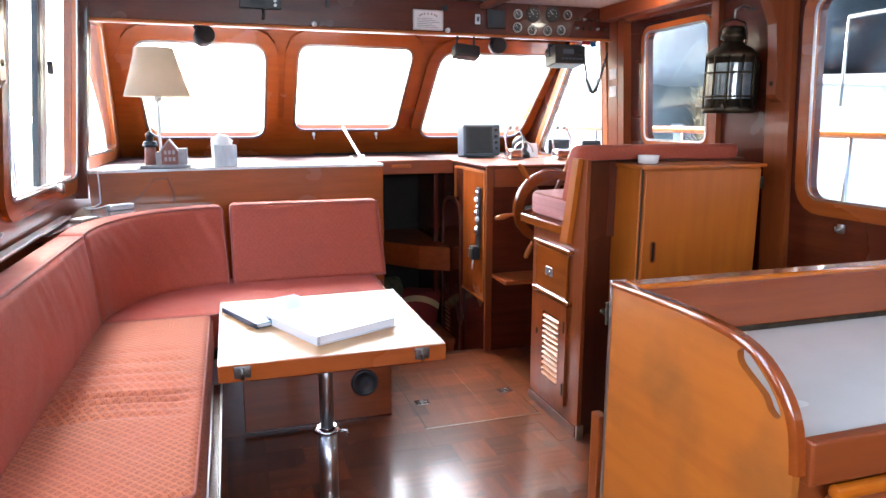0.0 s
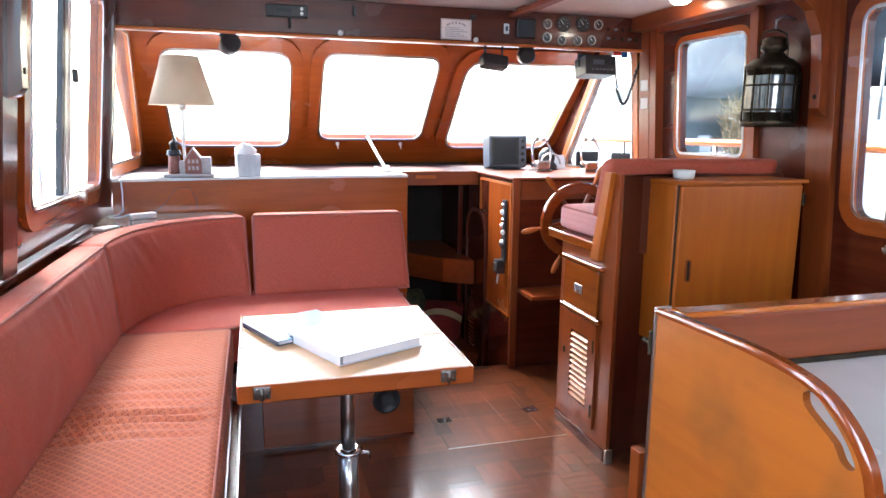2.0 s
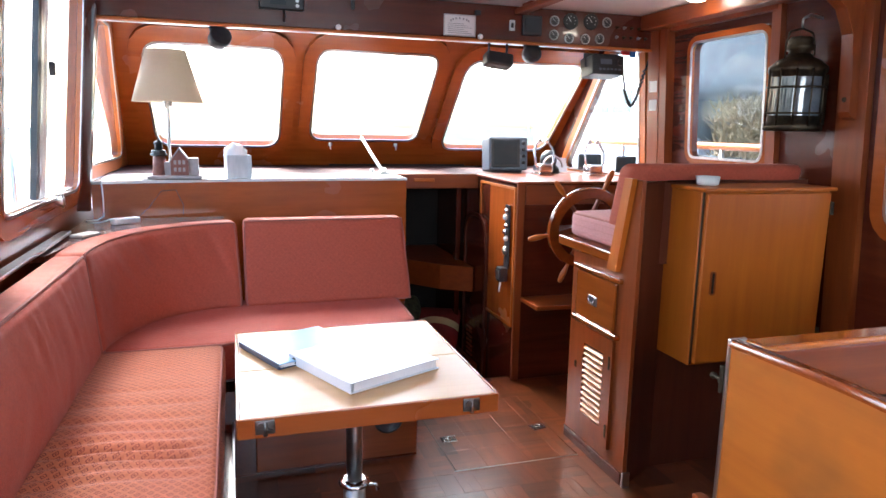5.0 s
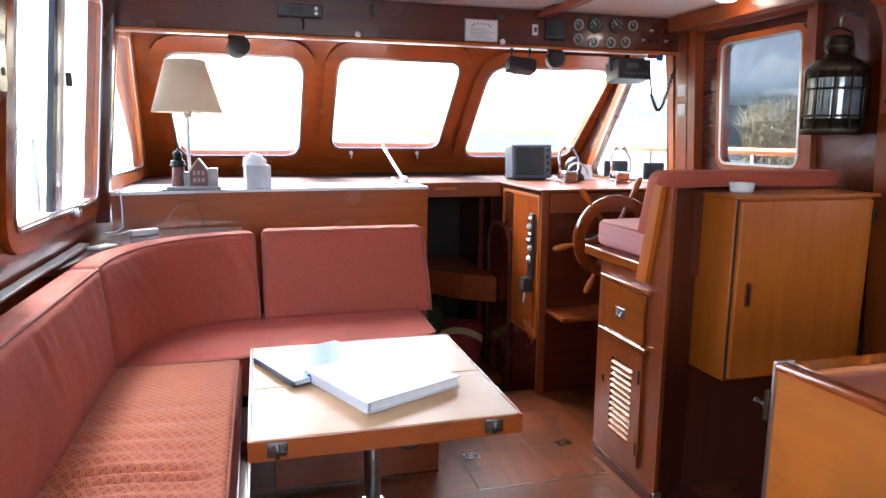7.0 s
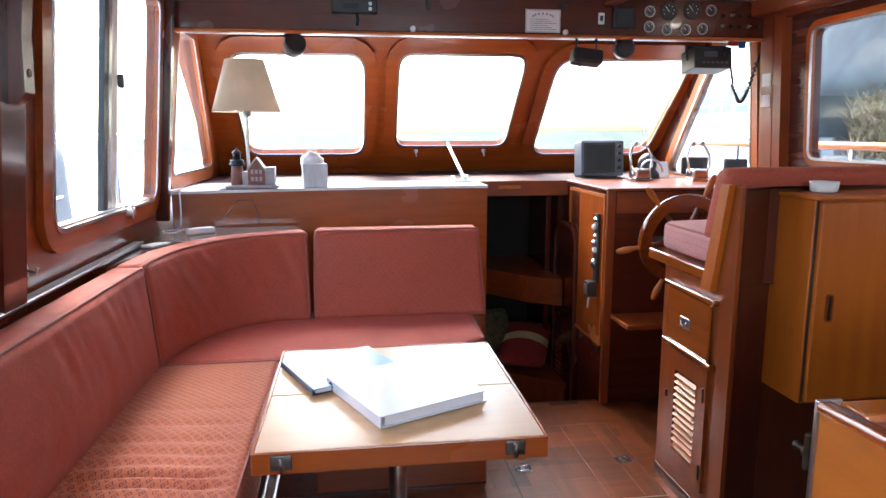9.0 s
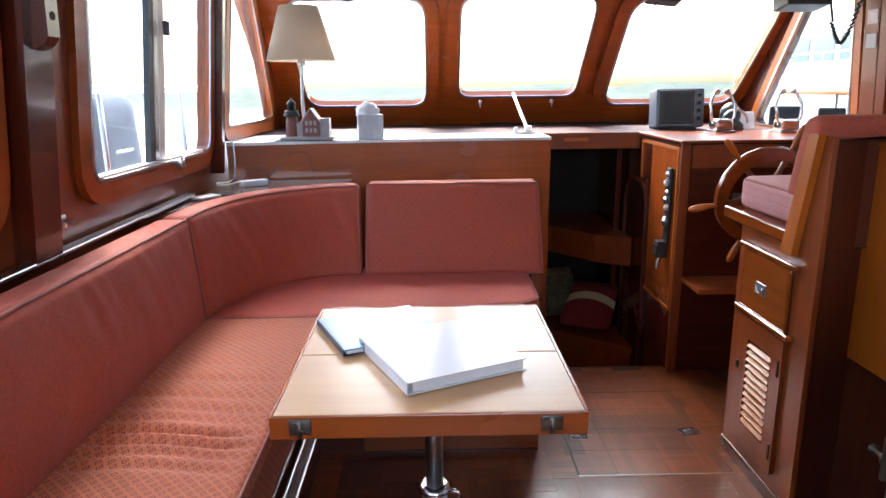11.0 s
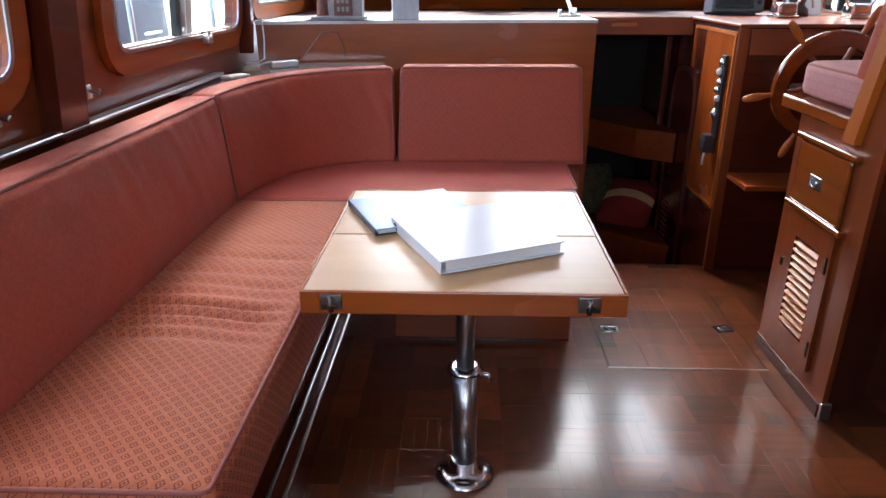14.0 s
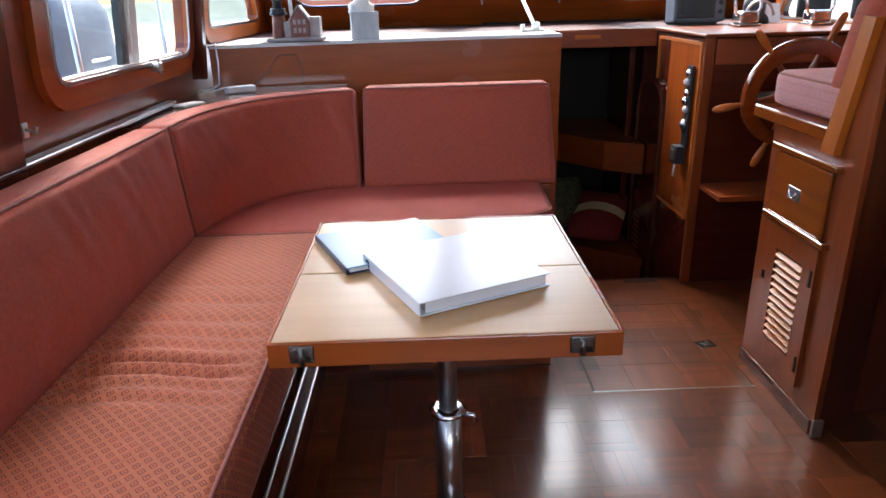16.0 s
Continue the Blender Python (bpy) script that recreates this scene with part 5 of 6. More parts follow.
for x, z in ((0.85, 1.842), (1.567, 1.84)):
    single("panel_knob", lathe(bmesh.new(), [(0.006, 0), (0.006, 0.012), (0.013, 0.016), (0.014, 0.026), (0.008, 0.032)], pose(x, YP, z, 90), 16), M_PWHITE,
           "small white pull knob on the header panel", "knob", "panel knobs")
ra = thing("radio", (0.59, YP, 1.93), "black car radio mounted on the header panel", "radio")
part("body", boxbm((0.49, YP - 0.035, 1.905), (0.69, YP, 1.962), 0.004), M_BLACK, ra)
part("display", boxbm((0.54, YP - 0.037, 1.925), (0.61, YP - 0.035, 1.945), 0.001), M_SCREEN, ra)
part("lead", sweep(bmesh.new(), [(0.60, YP - 0.01, 1.905), (0.605, YP - 0.015, 1.88), (0.60, YP - 0.006, 1.855)], 0.006), M_BLACK, ra)
for k in range(2):
    part("knob", lathe(bmesh.new(), [(0.008, 0), (0.008, 0.01)], pose(0.66, YP - 0.035, 1.922 + 0.022 * k, 90), 10), M_STEEL, ra)
single("header_handle", boxbm((0.915, YP - 0.02, 1.93), (0.93, YP, 1.98), 0.004), M_BLACK, "small black clip on the header panel", "clip")
single("header_handle", boxbm((1.54, YP - 0.02, 1.945), (1.57, YP, 1.968), 0.004), M_BLACK, "small black clip on the header panel", "clip")
for k in range(10):
    x, z = 2.36 + 0.045 * (k % 5), 1.885 + 0.05 * (k // 5)
    single("toggle_switch", lathe(bmesh.new(), [(0.009, 0), (0.009, 0.004), (0.004, 0.006), (0.004, 0.022)], pose(x, YP, z, 90), 10), M_BRASS if k % 3 else M_STEEL, "small toggle switch on the header panel", "switch", "toggle switches")

fn = thing("cabin_fan", (0.30, 4.30, 1.79), "small black spotlight under the header", "lamp")
part("arm", cyl((0.28, 4.26, 1.83), (0.30, 4.27, 1.79), 0.02), M_BLACK, fn)
fb2 = bmesh.new()
lathe(fb2, [(0.02, -0.05), (0.045, -0.03), (0.05, 0.02), (0.046, 0.04), (0.04, 0.03)], pose(0.31, 4.27, 1.775, 70, 0, 20), 18)
part("head", fb2, M_BLACK, fn)
sk = thing("speaker", (1.71, 4.25, 1.74), "black box speaker hung under the header", "speaker")
km2 = pose(1.712, 4.26, 1.74, -15, 6, 0)
part("body", boxbm((-0.075, -0.04, -0.035), (0.075, 0.04, 0.035), 0.012, 3, km2), M_BLACK, sk)
for x in (1.66, 1.76):
    part("bracket", cyl((x, 4.26, 1.76), (x, 4.26, 1.835), 0.006), M_BLACK, sk)
part("lead", sweep(bmesh.new(), [(1.69, 4.25, 1.71), (1.66, 4.25, 1.685), (1.63, 4.25, 1.665)], 0.003, 6), M_BLACK, sk)
sp2 = thing("speaker", (1.90, 4.25, 1.78), "small round black speaker under the header", "speaker")
part("body", lathe(bmesh.new(), [(0.02, -0.04), (0.045, -0.03), (0.05, 0.02), (0.035, 0.035)], pose(1.90, 4.25, 1.782, 80), 18), M_BLACK, sp2)
part("bracket", boxbm((1.86, 4.24, 1.81), (1.94, 4.27, 1.834), 0.004), M_BLACK, sp2)

vh = thing("radio_set", (2.36, 4.25, 1.75), "black marine radio with a coiled handset lead", "radio")
vm = pose(2.36, 4.25, 1.745, -8)
part("body", boxbm((-0.10, -0.02, -0.055), (0.10, 0.12, 0.052), 0.006, 2, vm), M_BLACK, vh)
part("display", boxbm((-0.05, -0.023, 0.0), (0.02, -0.02, 0.028), 0.001, 1, vm), M_GREY, vh)
for k in range(6):
    part("button", boxbm((-0.06 + 0.024 * k, -0.024, -0.032), (-0.045 + 0.024 * k, -0.02, -0.022), 0.001, 1, vm), M_GREY, vh)
part("knob", lathe(bmesh.new(), [(0.016, 0), (0.014, 0.016)], vm @ pose(0.07, -0.02, 0.01, 90), 14), M_BLACK, vh)
part("bracket", boxbm((-0.107, 0.05, 0.0), (0.107, 0.07, 0.075), 0.003, 1, vm), M_BLACK, vh)
M_REDP = mat("red_plastic", (0.45, 0.02, 0.02), 0.4)
part("tag", boxbm((2.43, 4.215, 1.80), (2.48, 4.23, 1.826), 0.003), M_REDP, vh, "red plastic tag")
part("tag", boxbm((2.485, 4.215, 1.79), (2.52, 4.23, 1.826), 0.003), M_ROPE, vh, "blue plastic tag")
loop = [(2.46, 4.24, 1.70)]
for i in range(60):
    a = i / 59
    u = 2.47 + 0.13 * a
    z = 1.62 - 0.10 * math.sin(math.pi * a) + 0.18 * max(0, a - 0.4)
    loop.append((u + 0.008 * math.cos(i * 2.1), 4.24 + 0.008 * math.sin(i * 2.1), z))
loop.append((2.61, 4.20, 1.83))
part("coiled_lead", sweep(bmesh.new(), loop, 0.006, 6), M_BLACK, vh)
for z in (1.60, 1.50):
    single("paper_label", plate(bmesh.new(), [rrect(4.10, 4.17, z, z + 0.06, 0.002, 1)], 0.002, lambda u, v, w: star(u, v, -0.037 - w)), M_PAPER, "small pale paper label on the door post", "label", "paper labels")

# ---------------------------------------------------------------- starboard side: lantern, knee, lamp, handrail
ln = thing("ship_lantern", (2.52, 3.05, 1.40), "old blackened brass ship's lantern hung on the cabin side", "lantern")
lm = pose(2.515, 3.05, 1.395)
part("body", lathe(bmesh.new(), [(0.10, 0), (0.108, 0.004), (0.108, 0.03), (0.100, 0.034), (0.100, 0.225), (0.108, 0.23), (0.108, 0.25), (0.08, 0.275), (0.05, 0.29), (0.045, 0.30)], lm, 28), M_BRASS, ln)
M_LENS = mat("lantern_glass", (0.30, 0.36, 0.42), 0.08, 0, (0.05, 0.06, 0.07), 3, spec=1.0)
lens = bmesh.new()
sr = [[lens.verts.new(lm @ Vector((0.1015 * math.cos(radians(a)), 0.1015 * math.sin(radians(a)), z))) for a in range(165, 290, 5)] for z in (0.06, 0.21)]
for k in range(len(sr[0]) - 1):
    lens.faces.new((sr[0][k], sr[0][k + 1], sr[1][k + 1], sr[1][k])).smooth = True
part("lens", lens, M_LENS, ln, "curved glass lens")
for a in (165, 195, 225, 255, 285):
    part("guard_bar", cyl(lm @ Vector((0.112 * math.cos(radians(a)), 0.112 * math.sin(radians(a)), 0.02)), lm @ Vector((0.112 * math.cos(radians(a)), 0.112 * math.sin(radians(a)), 0.24)), 0.004, 6), M_BRASS, ln)
for z in (0.07, 0.17):
    part("guard_ring", sweep(bmesh.new(), [lm @ Vector((0.113 * math.cos(radians(a)), 0.113 * math.sin(radians(a)), z)) for a in range(160, 295, 6)], 0.004, 6), M_BRASS, ln)
part("chimney", lathe(bmesh.new(), [(0.042, 0.298), (0.040, 0.31), (0.052, 0.318), (0.052, 0.335), (0.044, 0.34), (0.048, 0.352), (0.036, 0.366), (0.012, 0.37)], lm, 22), M_BRASS, ln)
part("handle", sweep(bmesh.new(), [lm @ Vector(p) for p in ((-0.07, 0, 0.28), (-0.072, 0, 0.34), (-0.055, 0, 0.385), (0, 0, 0.40), (0.055, 0, 0.385), (0.072, 0, 0.34), (0.07, 0, 0.28))], 0.004, 6), M_BRASS, ln)
part("back_plate", boxbm((2.60, 3.0, 1.42), (2.628, 3.10, 1.62), 0.004), M_BRASS, ln)
part("hook", sweep(bmesh.new(), [(2.515, 3.05, 1.794), (2.515, 3.05, 1.83), (2.55, 3.05, 1.85), (2.61, 3.05, 1.84)], 0.005, 6), M_STEEL, ln)

kn = thing("knee_bracket", (2.62, 2.87, 1.45), "curved mahogany knee bracket with two screws", "bracket")
kp = [(2.585, 1.45), (2.61, 1.44), (2.61, 1.925), (2.30, 1.925), (2.31, 1.905), (2.42, 1.89), (2.50, 1.84), (2.545, 1.75), (2.565, 1.60), (2.57, 1.47)]
part("body", plate(bmesh.new(), [kp], 0.05, lambda u, v, w: Vector((u, 2.84 + w, v))), M_RED_Z, kn)
for z in (1.515, 1.585):
    part("screw", lathe(bmesh.new(), [(0.011, 0), (0.009, 0.004)], pose(2.570, 2.866, z, 0, -90), 12), M_BRASS, kn)
kn = thing("knee_bracket", (-0.2, 2.71, 1.45), "curved mahogany knee bracket with two screws", "bracket")
kp = [(2.36 - u, v) for u, v in kp]
part("body", plate(bmesh.new(), [kp], 0.05, lambda u, v, w: Vector((u + 0.03, 2.69 + w, v))), M_DK_Z, kn)
for z in (1.515, 1.585):
    part("screw", lathe(bmesh.new(), [(0.011, 0), (0.009, 0.004)], pose(-0.18, 2.716, z, 0, 90), 12), M_BRASS, kn)
cl2 = thing("ceiling_light", (2.40, 3.56, 2.005), "small lit dome light on the white ceiling", "ceiling light")
part("rim", lathe(bmesh.new(), [(0.065, 0), (0.065, -0.012), (0.05, -0.018)][::-1], pose(2.40, 3.56, 2.004), 24), M_STEEL, cl2)
part("diffuser", lathe(bmesh.new(), [(0.01, -0.034), (0.03, -0.03), (0.045, -0.02), (0.048, -0.012)], pose(2.40, 3.56, 2.004), 24), M_LIT, cl2, "lit frosted lens")
hr = thing("grab_rail", (1.78, 3.4, 1.97), "varnished grab rail under the ceiling, with a pale strip for its highlight", "grab rail")
part("rail", boxbm((1.755, 1.6, 1.962), (1.815, 4.165, 1.99), 0.008, 3), M_RED_Y, hr)
# steel strip added to draw the white highlight along the rail
part("edging", boxbm((1.815, 1.6, 1.975), (1.823, 4.165, 1.985), 0.002), M_STEEL, hr)
for y in (1.75, 2.9, 4.05):
    part("block", boxbm((1.77, y - 0.05, 1.99), (1.80, y + 0.05, 2.005), 0.002), M_RED_Y, hr)

c = boxbm((2.655, 2.52, 0.93), (2.665, 2.55, 0.965), 0.002)
sweep(c, [(2.66, 2.535, 0.95), (2.635, 2.535, 0.942), (2.63, 2.535, 0.957)], 0.004)
single("curtain_hook", c, M_STEEL, "small metal hook on the cabin side", "hook", "metal hooks")

# ---------------------------------------------------------------- outside
def gap_free_quad(bm, pts):
    bm.faces.new([bm.verts.new(p) for p in pts])
    return bm


structure("water", gap_free_quad(bmesh.new(), [(-2500, -2500, -1.3), (2500, -2500, -1.3), (2500, 2500, -1.3), (-2500, 2500, -1.3)]), M_WATER, "grey marina water", "water")
fd = bmesh.new()
plate(fd, [[(-1.0, -2.0), (-0.42, -2.0), (-0.42, 5.66), (2.78, 5.66), (2.78, -2.0), (3.40, -2.0), (3.40, 6.0), (2.6, 8.8), (1.2, 10.2), (-0.2, 8.8), (-1.0, 6.0)]], 0.05, lambda u, v, w: Vector((u, v, 0.42 + w)))
structure("side_deck", fd, M_HULL_W, "white painted side and fore deck of the boat", "deck")
structure("coachroof", boxbm((-0.42, 5.72, 0.47), (2.78, 8.2, 0.80), 0.06, 4), M_HULL_W, "white coachroof ahead of the windscreen", "deck")
hl = bmesh.new()
plate(hl, [[(-1.05, -2.0), (3.45, -2.0), (3.45, 6.0), (2.6, 8.9), (1.2, 10.3), (-0.2, 8.9), (-1.05, 6.0)], [(-0.5, -1.1), (2.9, -1.1), (2.9, 5.80), (-0.5, 5.80)]], 1.7, lambda u, v, w: Vector((1.2 + (u - 1.2) * (0.85 + 0.09 * w), v, -1.35 + w)))
structure("hull", hl, M_HULL_W, "white hull of the boat under the deck", "hull")


def guard_rail(x, ys, z, label, cap=M_PWHITE):
    g = thing("guard_rail", (x, ys[0], 0.47), label, "railing", "deck rails")
    part("cap", sweep(bmesh.new(), [(x, ys[0] - 1.2, z)] + [(x, y, z) for y in ys] + [(x, ys[-1] + 0.6, z)], 0.024, 8), cap, g, "pale cap rail")
    for y in ys:
        part("stanchion", cyl((x, y, 0.47), (x, y, z), 0.014, 8), M_STEEL, g)
    return g


guard_rail(-0.95, (0.6, 1.9, 3.2, 4.5, 5.6), 1.36, "pale cap rail on steel stanchions along the port deck")
guard_rail(3.35, (0.6, 1.9, 3.15, 4.45, 5.6), 1.30, "pale cap rail on steel stanchions along the starboard deck", M_OR_Y)
cv = bmesh.new()
cushion(cv, (0.22, 0.36, 0.44), 0.16, 0.03, lambda x, y, z: Vector((-1.5 + x, 5.45 + y - 0.12 * z, 0.93 + z)), 11)
cvt = thing("covered_outboard", (-1.5, 5.45, 0.49), "grey canvas cover over an outboard on the rail", "canvas cover")
part("cover", cv, M_CANVAS, cvt)
part("strap", sweep(bmesh.new(), [(-1.5 + 0.225 * math.cos(a * 0.3142), 5.45 + 0.365 * math.sin(a * 0.3142), 0.98) for a in range(20)], 0.012, 6, True), M_STEEL, cvt)
part("bracket", boxbm((-1.65, 5.2, 0.44), (-0.94, 5.7, 0.50), 0.01), M_STEEL, cvt)
rp = [(-0.95, 3.62, 1.36), (-0.93, 3.60, 1.30), (-0.97, 3.60, 1.22), (-0.92, 3.64, 1.15), (-0.96, 3.62, 1.05), (-0.93, 3.70, 0.95), (-0.94, 3.78, 0.84), (-0.93, 3.85, 0.76), (-0.95, 3.86, 0.48)]
single("mooring_rope", sweep(bmesh.new(), rp, 0.016, 8), M_ROPE, "blue mooring rope hung over the port rail", "rope")


def moored_boat(x, y, length, beam, top, hull_mat, label, cabin=True):
    b = thing("moored_boat", (x, y, -1.3), label, "boat", "moored boats")
    h = bmesh.new()
    rings = []
    for k in range(13):
        t = k / 12
        w = beam / 2 * (1 - max(0, (t - 0.45) / 0.55) ** 2.2) * (0.85 + 0.15 * min(1, t * 4))
        zt = top - 0.25 + 0.45 * t * t
        yy = y + length * (t - 0.5)
        rings.append([h.verts.new(Vector((x + sx * max(w, 0.03) * kx, yy + (0.5 * t * kz), z))) for sx, kx, z, kz in
                      ((-1, 1.0, zt, 1), (-1, 0.93, zt * 0.4 - 0.5, 0.5), (-1, 0.7, -1.35, 0), (1, 0.7, -1.35, 0), (1, 0.93, zt * 0.4 - 0.5, 0.5), (1, 1.0, zt, 1))])
    for a, c2 in zip(rings, rings[1:]):
        for k in range(6):
            h.faces.new((a[k], a[(k + 1) % 6], c2[(k + 1) % 6], c2[k])).smooth = False
    h.faces.new(rings[0])
    h.faces.new(rings[-1][::-1])
    bmesh.ops.recalc_face_normals(h, faces=h.faces)
    part("hull", h, hull_mat, b)
    for s in (-1, 1):
        part("rubbing_strake", sweep(bmesh.new(), [Vector((x + s * beam / 2 * (1 - max(0, (k / 12 - 0.45) / 0.55) ** 2.2) * (0.85 + 0.15 * min(1, k / 3)), y + length * (k / 12 - 0.5) + 0.5 * k / 12, top - 0.25 + 0.45 * (k / 12) ** 2)) for k in range(12)], 0.05, 6), M_HULL_W, b)
    if cabin:
        part("cabin", boxbm((x - beam * 0.3, y - length * 0.32, top - 0.2), (x + beam * 0.3, y + length * 0.12, top + 1.15), 0.12, 3), M_HULL_W, b)
        for k in range(4):
            yy = y - length * 0.29 + k * length * 0.10
            for s in (-1, 1):
                part("window", boxbm((x + s * beam * 0.3 - 0.015, yy, top + 0.35), (x + s * beam * 0.3 + 0.015, yy + length * 0.08, top + 0.9), 0.01), M_TINT, b, "blue-tinted window")
        part("mast", cyl((x, y + length * 0.05, top + 1.1), (x, y + length * 0.05, top + 8), 0.06, 10), M_STEEL, b)
    for k in range(6):
        yy = y - length * 0.4 + k * length * 0.14
        for s in (-1, 1):
            part("stanchion", cyl((x + s * beam * 0.42, yy, top - 0.2), (x + s * beam * 0.42, yy, top + 0.5), 0.015, 6), M_STEEL, b)
    for s in (-1, 1):
        part("rail", cyl((x + s * beam * 0.42, y - length * 0.4, top + 0.5), (x + s * beam * 0.42, y + length * 0.30, top + 0.5), 0.018, 6), M_STEEL, b)
    return b


nb = moored_boat(6.7, 1.6, 11.0, 3.6, 1.68, M_HULL, "grey-hulled motor boat moored alongside with a white rubbing strake")
tc_ = bpy.data.curves.new("lettering", "FONT")
tc_.body, tc_.size, tc_.extrude = "CHEC", 0.16, 0.004
tmp = bpy.data.objects.new("lettering", tc_)
scene.collection.objects.link(tmp)
bpy.context.view_layer.update()
me = bpy.data.meshes.new_from_object(tmp.evaluated_get(bpy.context.evaluated_depsgraph_get()))
bpy.data.objects.remove(tmp)
me.materials.clear()
me.materials.append(M_HULL_W)
lt = new("lettering", me)
lt.parent = nb
lt.matrix_parent_inverse = Matrix.Translation(-nb.location)
lt.matrix_basis = pose(4.96, 4.50, 1.42, 90, 0, -81)
moored_boat(-4.6, 6.2, 8.5, 2.6, 0.9, M_HULL_W, "white sailing boat moored on the port side", False)
moored_boat(10.5, 17.0, 10.0, 3.4, 1.5, M_HULL_W, "white cabin cruiser moored farther along")
moored_boat(-16.0, 20.0, 10.0, 3.4, 1.0, M_HULL_W, "white cabin cruiser moored across the water")
cn = bmesh.new()
cushion(cn, (1.0, 2.0, 0.5), 0.35, 0.3, lambda x, y, z: Vector((8.4 + x, 9.3 + y, 2.45 + z)), 9)
cnt = thing("boat_canopy", (8.4, 9.3, -1.3), "blue-grey canvas canopy over a moored tender", "canopy", "moored boats")
part("canvas", cn, M_CANVAS, cnt)
for yy in (7.6, 11.0):
    part("hoop", sweep(bmesh.new(), [(7.4, yy, 0.4), (7.42, yy, 2.3), (8.4, yy, 2.9), (9.38, yy, 2.3), (9.4, yy, 0.4)], 0.03, 8), M_STEEL, cnt)
part("hull", boxbm((7.3, 6.6, -1.35), (9.5, 12.2, 0.7), 0.2, 3), M_HULL, cnt)

rng = random.Random(4)
rd_ = bmesh.new()
for i in range(2600):
    a, rr = rng.uniform(0, math.tau), rng.random() ** 0.5
    cx, cy = rng.choice(((7.2, 8.6), (7.6, 9.3), (7.0, 7.9)))
    base = Vector((cx + 0.35 * rr * math.cos(a), cy + 0.4 * rr * math.sin(a), 1.0 + 0.8 * rng.random()))
    d = Vector((rng.uniform(-1, 1), rng.uniform(-1, 1), rng.uniform(0.2, 1.2))).normalized() * rng.uniform(0.12, 0.3)
    s = Vector((rng.uniform(-1, 1), rng.uniform(-1, 1), 0)).normalized() * 0.012
    rd_.faces.new([rd_.verts.new(p) for p in (base - s, base + s, base + d)])
bush = thing("reed_clump", (7.2, 8.6, -1.3), "dry straw-coloured feathery reeds in a pot by the dock", "plant", kind="")
part("plumes", rd_, M_GRASS, bush)
part("planter", boxbm((6.6, 7.4, -1.35), (8.2, 9.9, 1.05), 0.1), M_CANVAS, bush)

# covered moorings to starboard
shed = thing("boat_shed", (10.0, -2.0, -1.3), "weathered grey boat shed roofing the next moorings", "building")
part("roof", boxbm((4.6, -16, 4.6), (17, 12.5, 4.8)), M_SHED, shed)
part("eaves", boxbm((4.5, -16, 4.2), (4.62, 12.5, 4.85)), M_SHED, shed)
part("wall", boxbm((16.8, -16, -1.4), (17, 12.5, 4.6)), M_SHED, shed)
part("wall", boxbm((4.6, -16.2, -1.4), (17, -16, 4.6)), M_SHED, shed)
part("wall", boxbm((8.2, 12.3, -1.4), (16.8, 12.5, 4.6)), M_SHED, shed)
for yy in (-12, -7, -2, 3):
    part("post", boxbm((4.62, yy - 0.09, -1.4), (4.80, yy + 0.09, 4.6), 0.01), M_SHED, shed)
for yy in range(-15, 12, 2):
    part("rafter", boxbm((4.62, yy - 0.06, 4.38), (16.8, yy + 0.06, 4.6)), M_SHED, shed)

# far shore: low and hazy to port and ahead, a wooded bank to starboard
shore = bmesh.new()
prev = None
for k in range(121):
    a = radians(-180 + 3 * k)
    side = max(0.0, math.cos(a - radians(5)))
    h = 1.5 + 1.2 * noise.noise(Vector((math.cos(a) * 6, math.sin(a) * 6, 0))) + 26 * side ** 9 + 1.2 * noise.noise(Vector((k * 0.9, 0, 3)))
    R = 130
    pt = (shore.verts.new((R * math.cos(a), R * math.sin(a), -1.4)), shore.verts.new(((R + 12) * math.cos(a), (R + 12) * math.sin(a), max(h, 0.5))))
    if prev:
        shore.faces.new((prev[0], pt[0], pt[1], prev[1]))
    prev = pt
structure("backdrop_shore", shore, M_TREES, "hazy wooded far shore of the harbour", "shore")

# ---------------------------------------------------------------- parquet, hatch and its latches
floor = bpy.data.objects["floor"]
SQ, NF = 0.152, 4
FW = SQ / NF


def finger_mesh(name, lx, ly, material):
    bm = bmesh.new()
    g = 0.0001
    v = [(-lx / 2 + g, -ly / 2 + g), (lx / 2 - g, -ly / 2 + g), (lx / 2 - g, ly / 2 - g), (-lx / 2 + g, ly / 2 - g)]
    b = [bm.verts.new((x, y, -0.006)) for x, y in v]
    m = [bm.verts.new((x, y, -0.0002)) for x, y in v]
    t = [bm.verts.new((x * 0.9985, y * 0.9985, 0.0)) for x, y in v]
    for lo, hi in ((b, m), (m, t)):
        for i in range(4):
            bm.faces.new((lo[i - 1], lo[i], hi[i], hi[i - 1]))
    bm.faces.new(t)
    bmesh.ops.recalc_face_normals(bm, faces=bm.faces)
    me = bpy.data.meshes.new(name)
    bm.to_mesh(me)
    bm.free()
    me.materials.append(material)
    return me


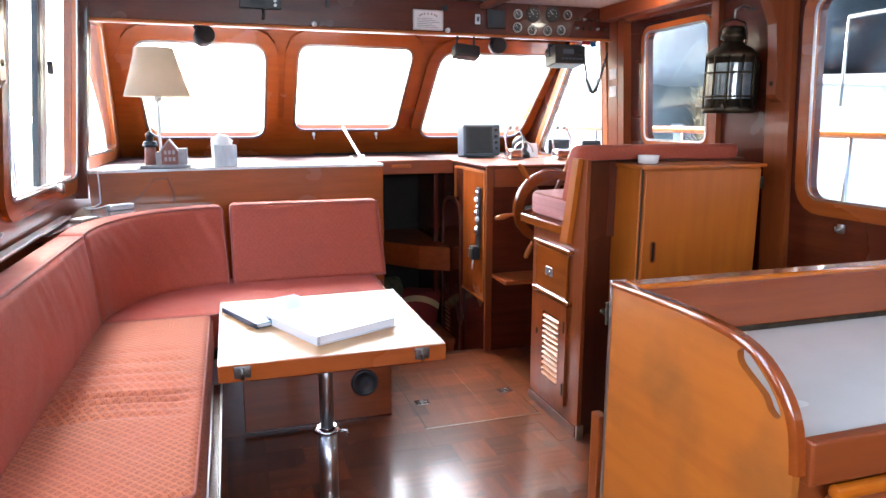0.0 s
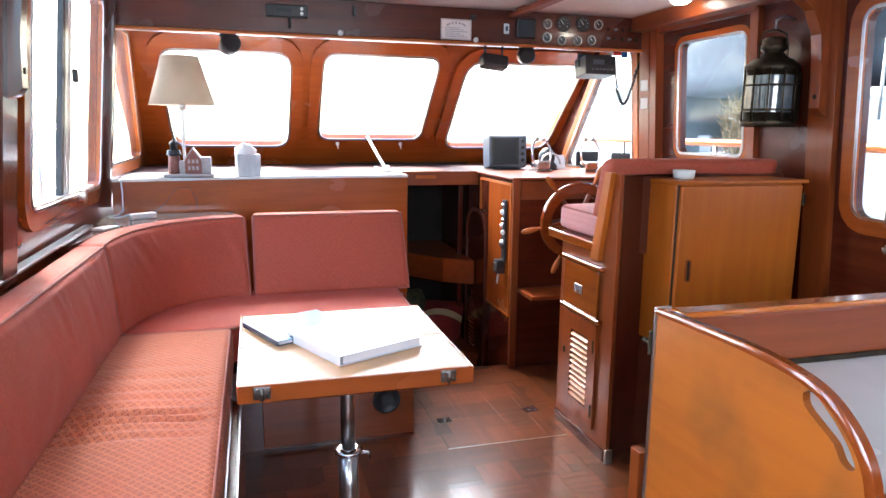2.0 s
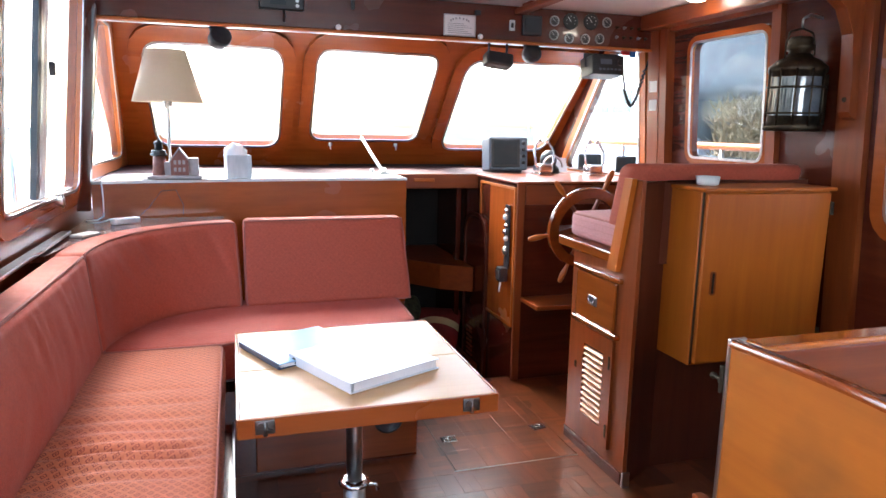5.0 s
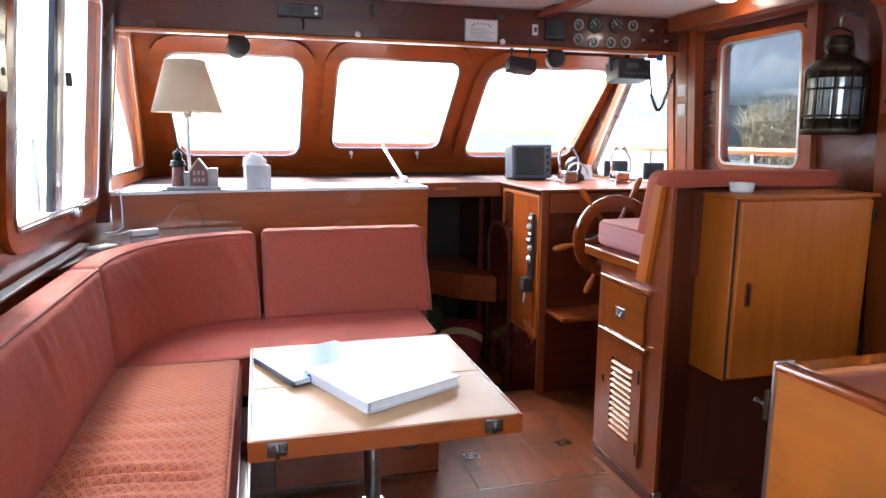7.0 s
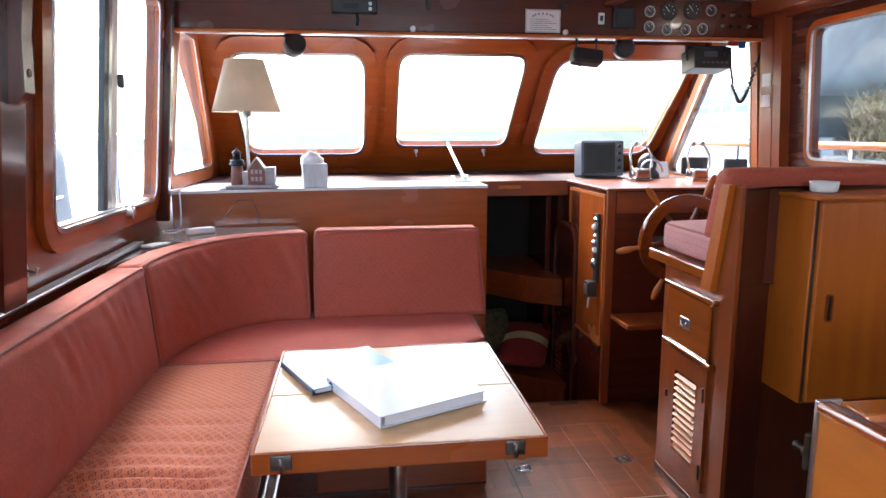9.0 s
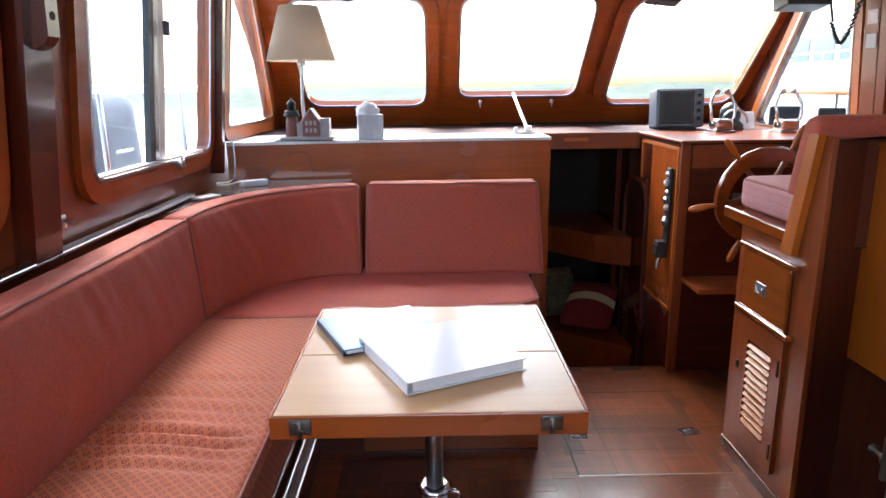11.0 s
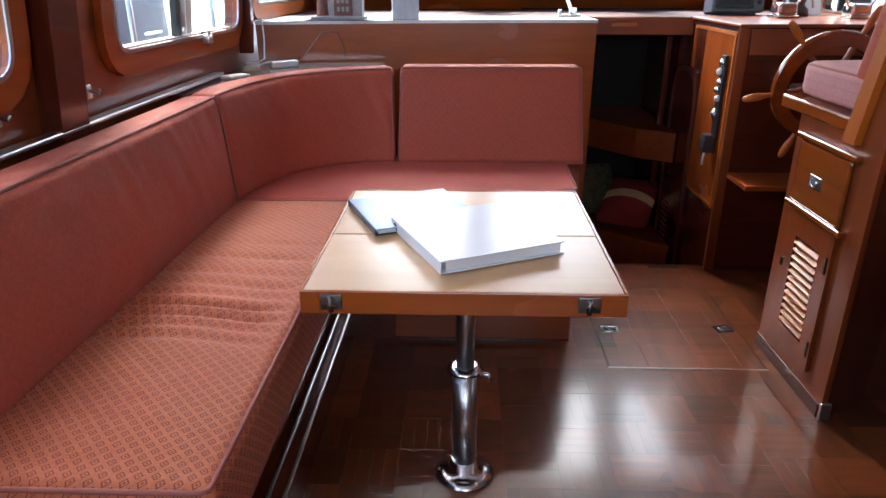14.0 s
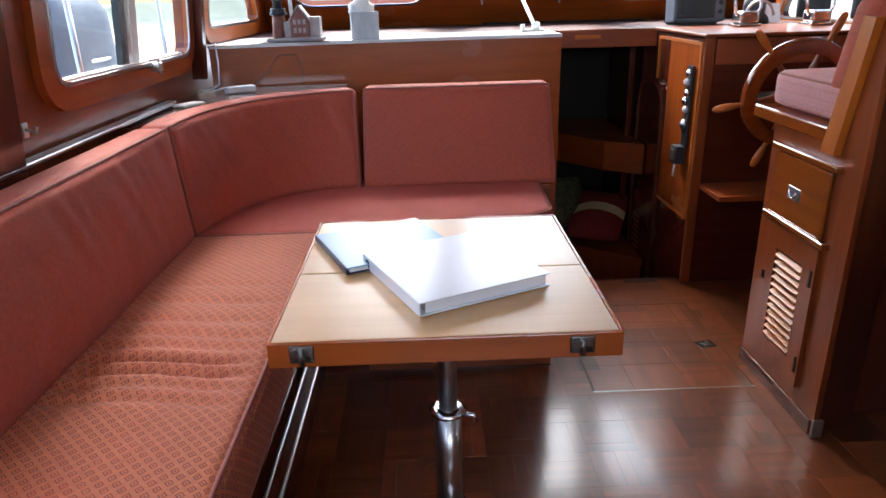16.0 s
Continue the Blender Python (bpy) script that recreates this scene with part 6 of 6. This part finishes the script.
along, across = finger_mesh("finger_along", FW, SQ, M_PARQUET), finger_mesh("finger_across", SQ, FW, M_PARQUET_X)
HX0, HX1, HY0, HY1 = 1.175, 1.735, 3.233, 3.90
rest = {0: [], 1: []}
count = 0
rng = random.Random(9)
for i in range(-2, 19):
    for j in range(-7, 28):
        x, y = i * SQ + 0.02, j * SQ + 0.03
        for k in range(NF):
            if (i + j) % 2:
                px, py, kind, hx, hy = x + FW * (k + 0.5), y + SQ / 2, 0, FW / 2, SQ / 2
            else:
                px, py, kind, hx, hy = x + SQ / 2, y + FW * (k + 0.5), 1, SQ / 2, FW / 2
            if py + hy > 4.2 or px - hx > 2.66 or px + hx < -0.3:
                continue
            x0, x1, y0, y1 = px - hx, px + hx, py - hy, py + hy
            if x1 > HX0 and x0 < HX1 and y1 > HY0 and y0 < HY1:
                for r in ((x0, min(x1, HX0), y0, y1), (max(x0, HX1), x1, y0, y1), (max(x0, HX0), min(x1, HX1), y0, min(y1, HY0)), (max(x0, HX0), min(x1, HX1), max(y0, HY1), y1)):
                    if r[1] - r[0] > 0.003 and r[3] - r[2] > 0.003:
                        rest[kind].append((*r, 0.0))
                continue
            lift = rng.uniform(-0.0006, 0.0)
            if 0.55 < px < 1.72 and 2.2 < py < 3.22 and count < 300:
                ob = new("parquet_finger", across if kind else along)
                ob.location = (px, py, lift)
                ob.rotation_euler = (rng.uniform(-0.0018, 0.0018), rng.uniform(-0.0018, 0.0018), math.pi * rng.randint(0, 1))
                ob.parent = floor
                count += 1
            else:
                rest[kind].append((px - hx, px + hx, py - hy, py + hy, lift))
for kind, places in rest.items():
    src = across if kind else along
    co = [Vector(v.co) for v in src.vertices]
    verts, faces = [], []
    fx, fy = (SQ, FW) if kind else (FW, SQ)
    for x0, x1, y0, y1, pz in places:
        o = len(verts)
        rx, ry = rng.uniform(-0.0018, 0.0018), rng.uniform(-0.0018, 0.0018)
        px, py, kx, ky = (x0 + x1) / 2, (y0 + y1) / 2, (x1 - x0) / fx, (y1 - y0) / fy
        verts += [(c.x * kx + px, c.y * ky + py, c.z + pz + c.x * kx * ry + c.y * ky * rx) for c in co]
        faces += [[o + q for q in p.vertices] for p in src.polygons]
    me = bpy.data.meshes.new("parquet_field")
    me.from_pydata(verts, [], faces)
    me.materials.append(M_PARQUET_X if kind else M_PARQUET)
    ob = new("parquet_field", me)
    ob.parent = floor
    ob["kind"] = "stuff"
ht = thing("floor_hatch", (1.45, 3.55, 0.0), "flush varnished wooden floor hatch with inset lifting rings", "hatch")
yy, k = HY0 + 0.006, 0
while yy < HY1 - 0.02:
    y2 = min(yy + 0.165, HY1 - 0.004)
    xx = HX0 + 0.006
    while xx < HX1 - 0.02:
        x2 = min(xx + (0.19 if k % 2 else 0.14), HX1 - 0.004)
        part("panel", boxbm((xx, yy, -0.006), (x2 - 0.0008, y2 - 0.0008, 0.0012), 0.0006, 1), M_PARQUET if k % 2 else M_PARQUET_X, ht)
        xx, k = x2, k + 1
    yy = y2
part("edging", boxbm((HX0 + 0.001, HY0, -0.006), (HX1, HY0 + 0.005, 0.002), 0.001, 1), M_STEEL, ht, "worn metal edge strip")
part("edging", boxbm((HX0, HY0 + 0.005, -0.006), (HX0 + 0.005, HY1, 0.0005), 0.0005, 1), M_SEAM, ht, "dark joint")
for x, y, turn in ((1.235, 3.515, 0), (1.68, 3.53, 10)):
    m = pose(x, y, 0.0014, 0, 0, turn)
    lt2 = part("latch_plate", boxbm((-0.035, -0.028, 0), (0.035, 0.028, 0.002), 0.0008, 1, m), M_CHROME, ht, "chromed lifting plate")
    # dark slab on the plate paints the shade of its recess
    part("recess", boxbm((-0.022, -0.014, 0.002), (0.022, 0.014, 0.0026), 0, 1, m), M_DEEP_SHADE, lt2)
    part("ring", sweep(bmesh.new(), [m @ Vector((0.016 * math.cos(a * 0.6283), 0.011 * math.sin(a * 0.6283), 0.005)) for a in range(10)], 0.0025, 6, True), M_CHROME, lt2)
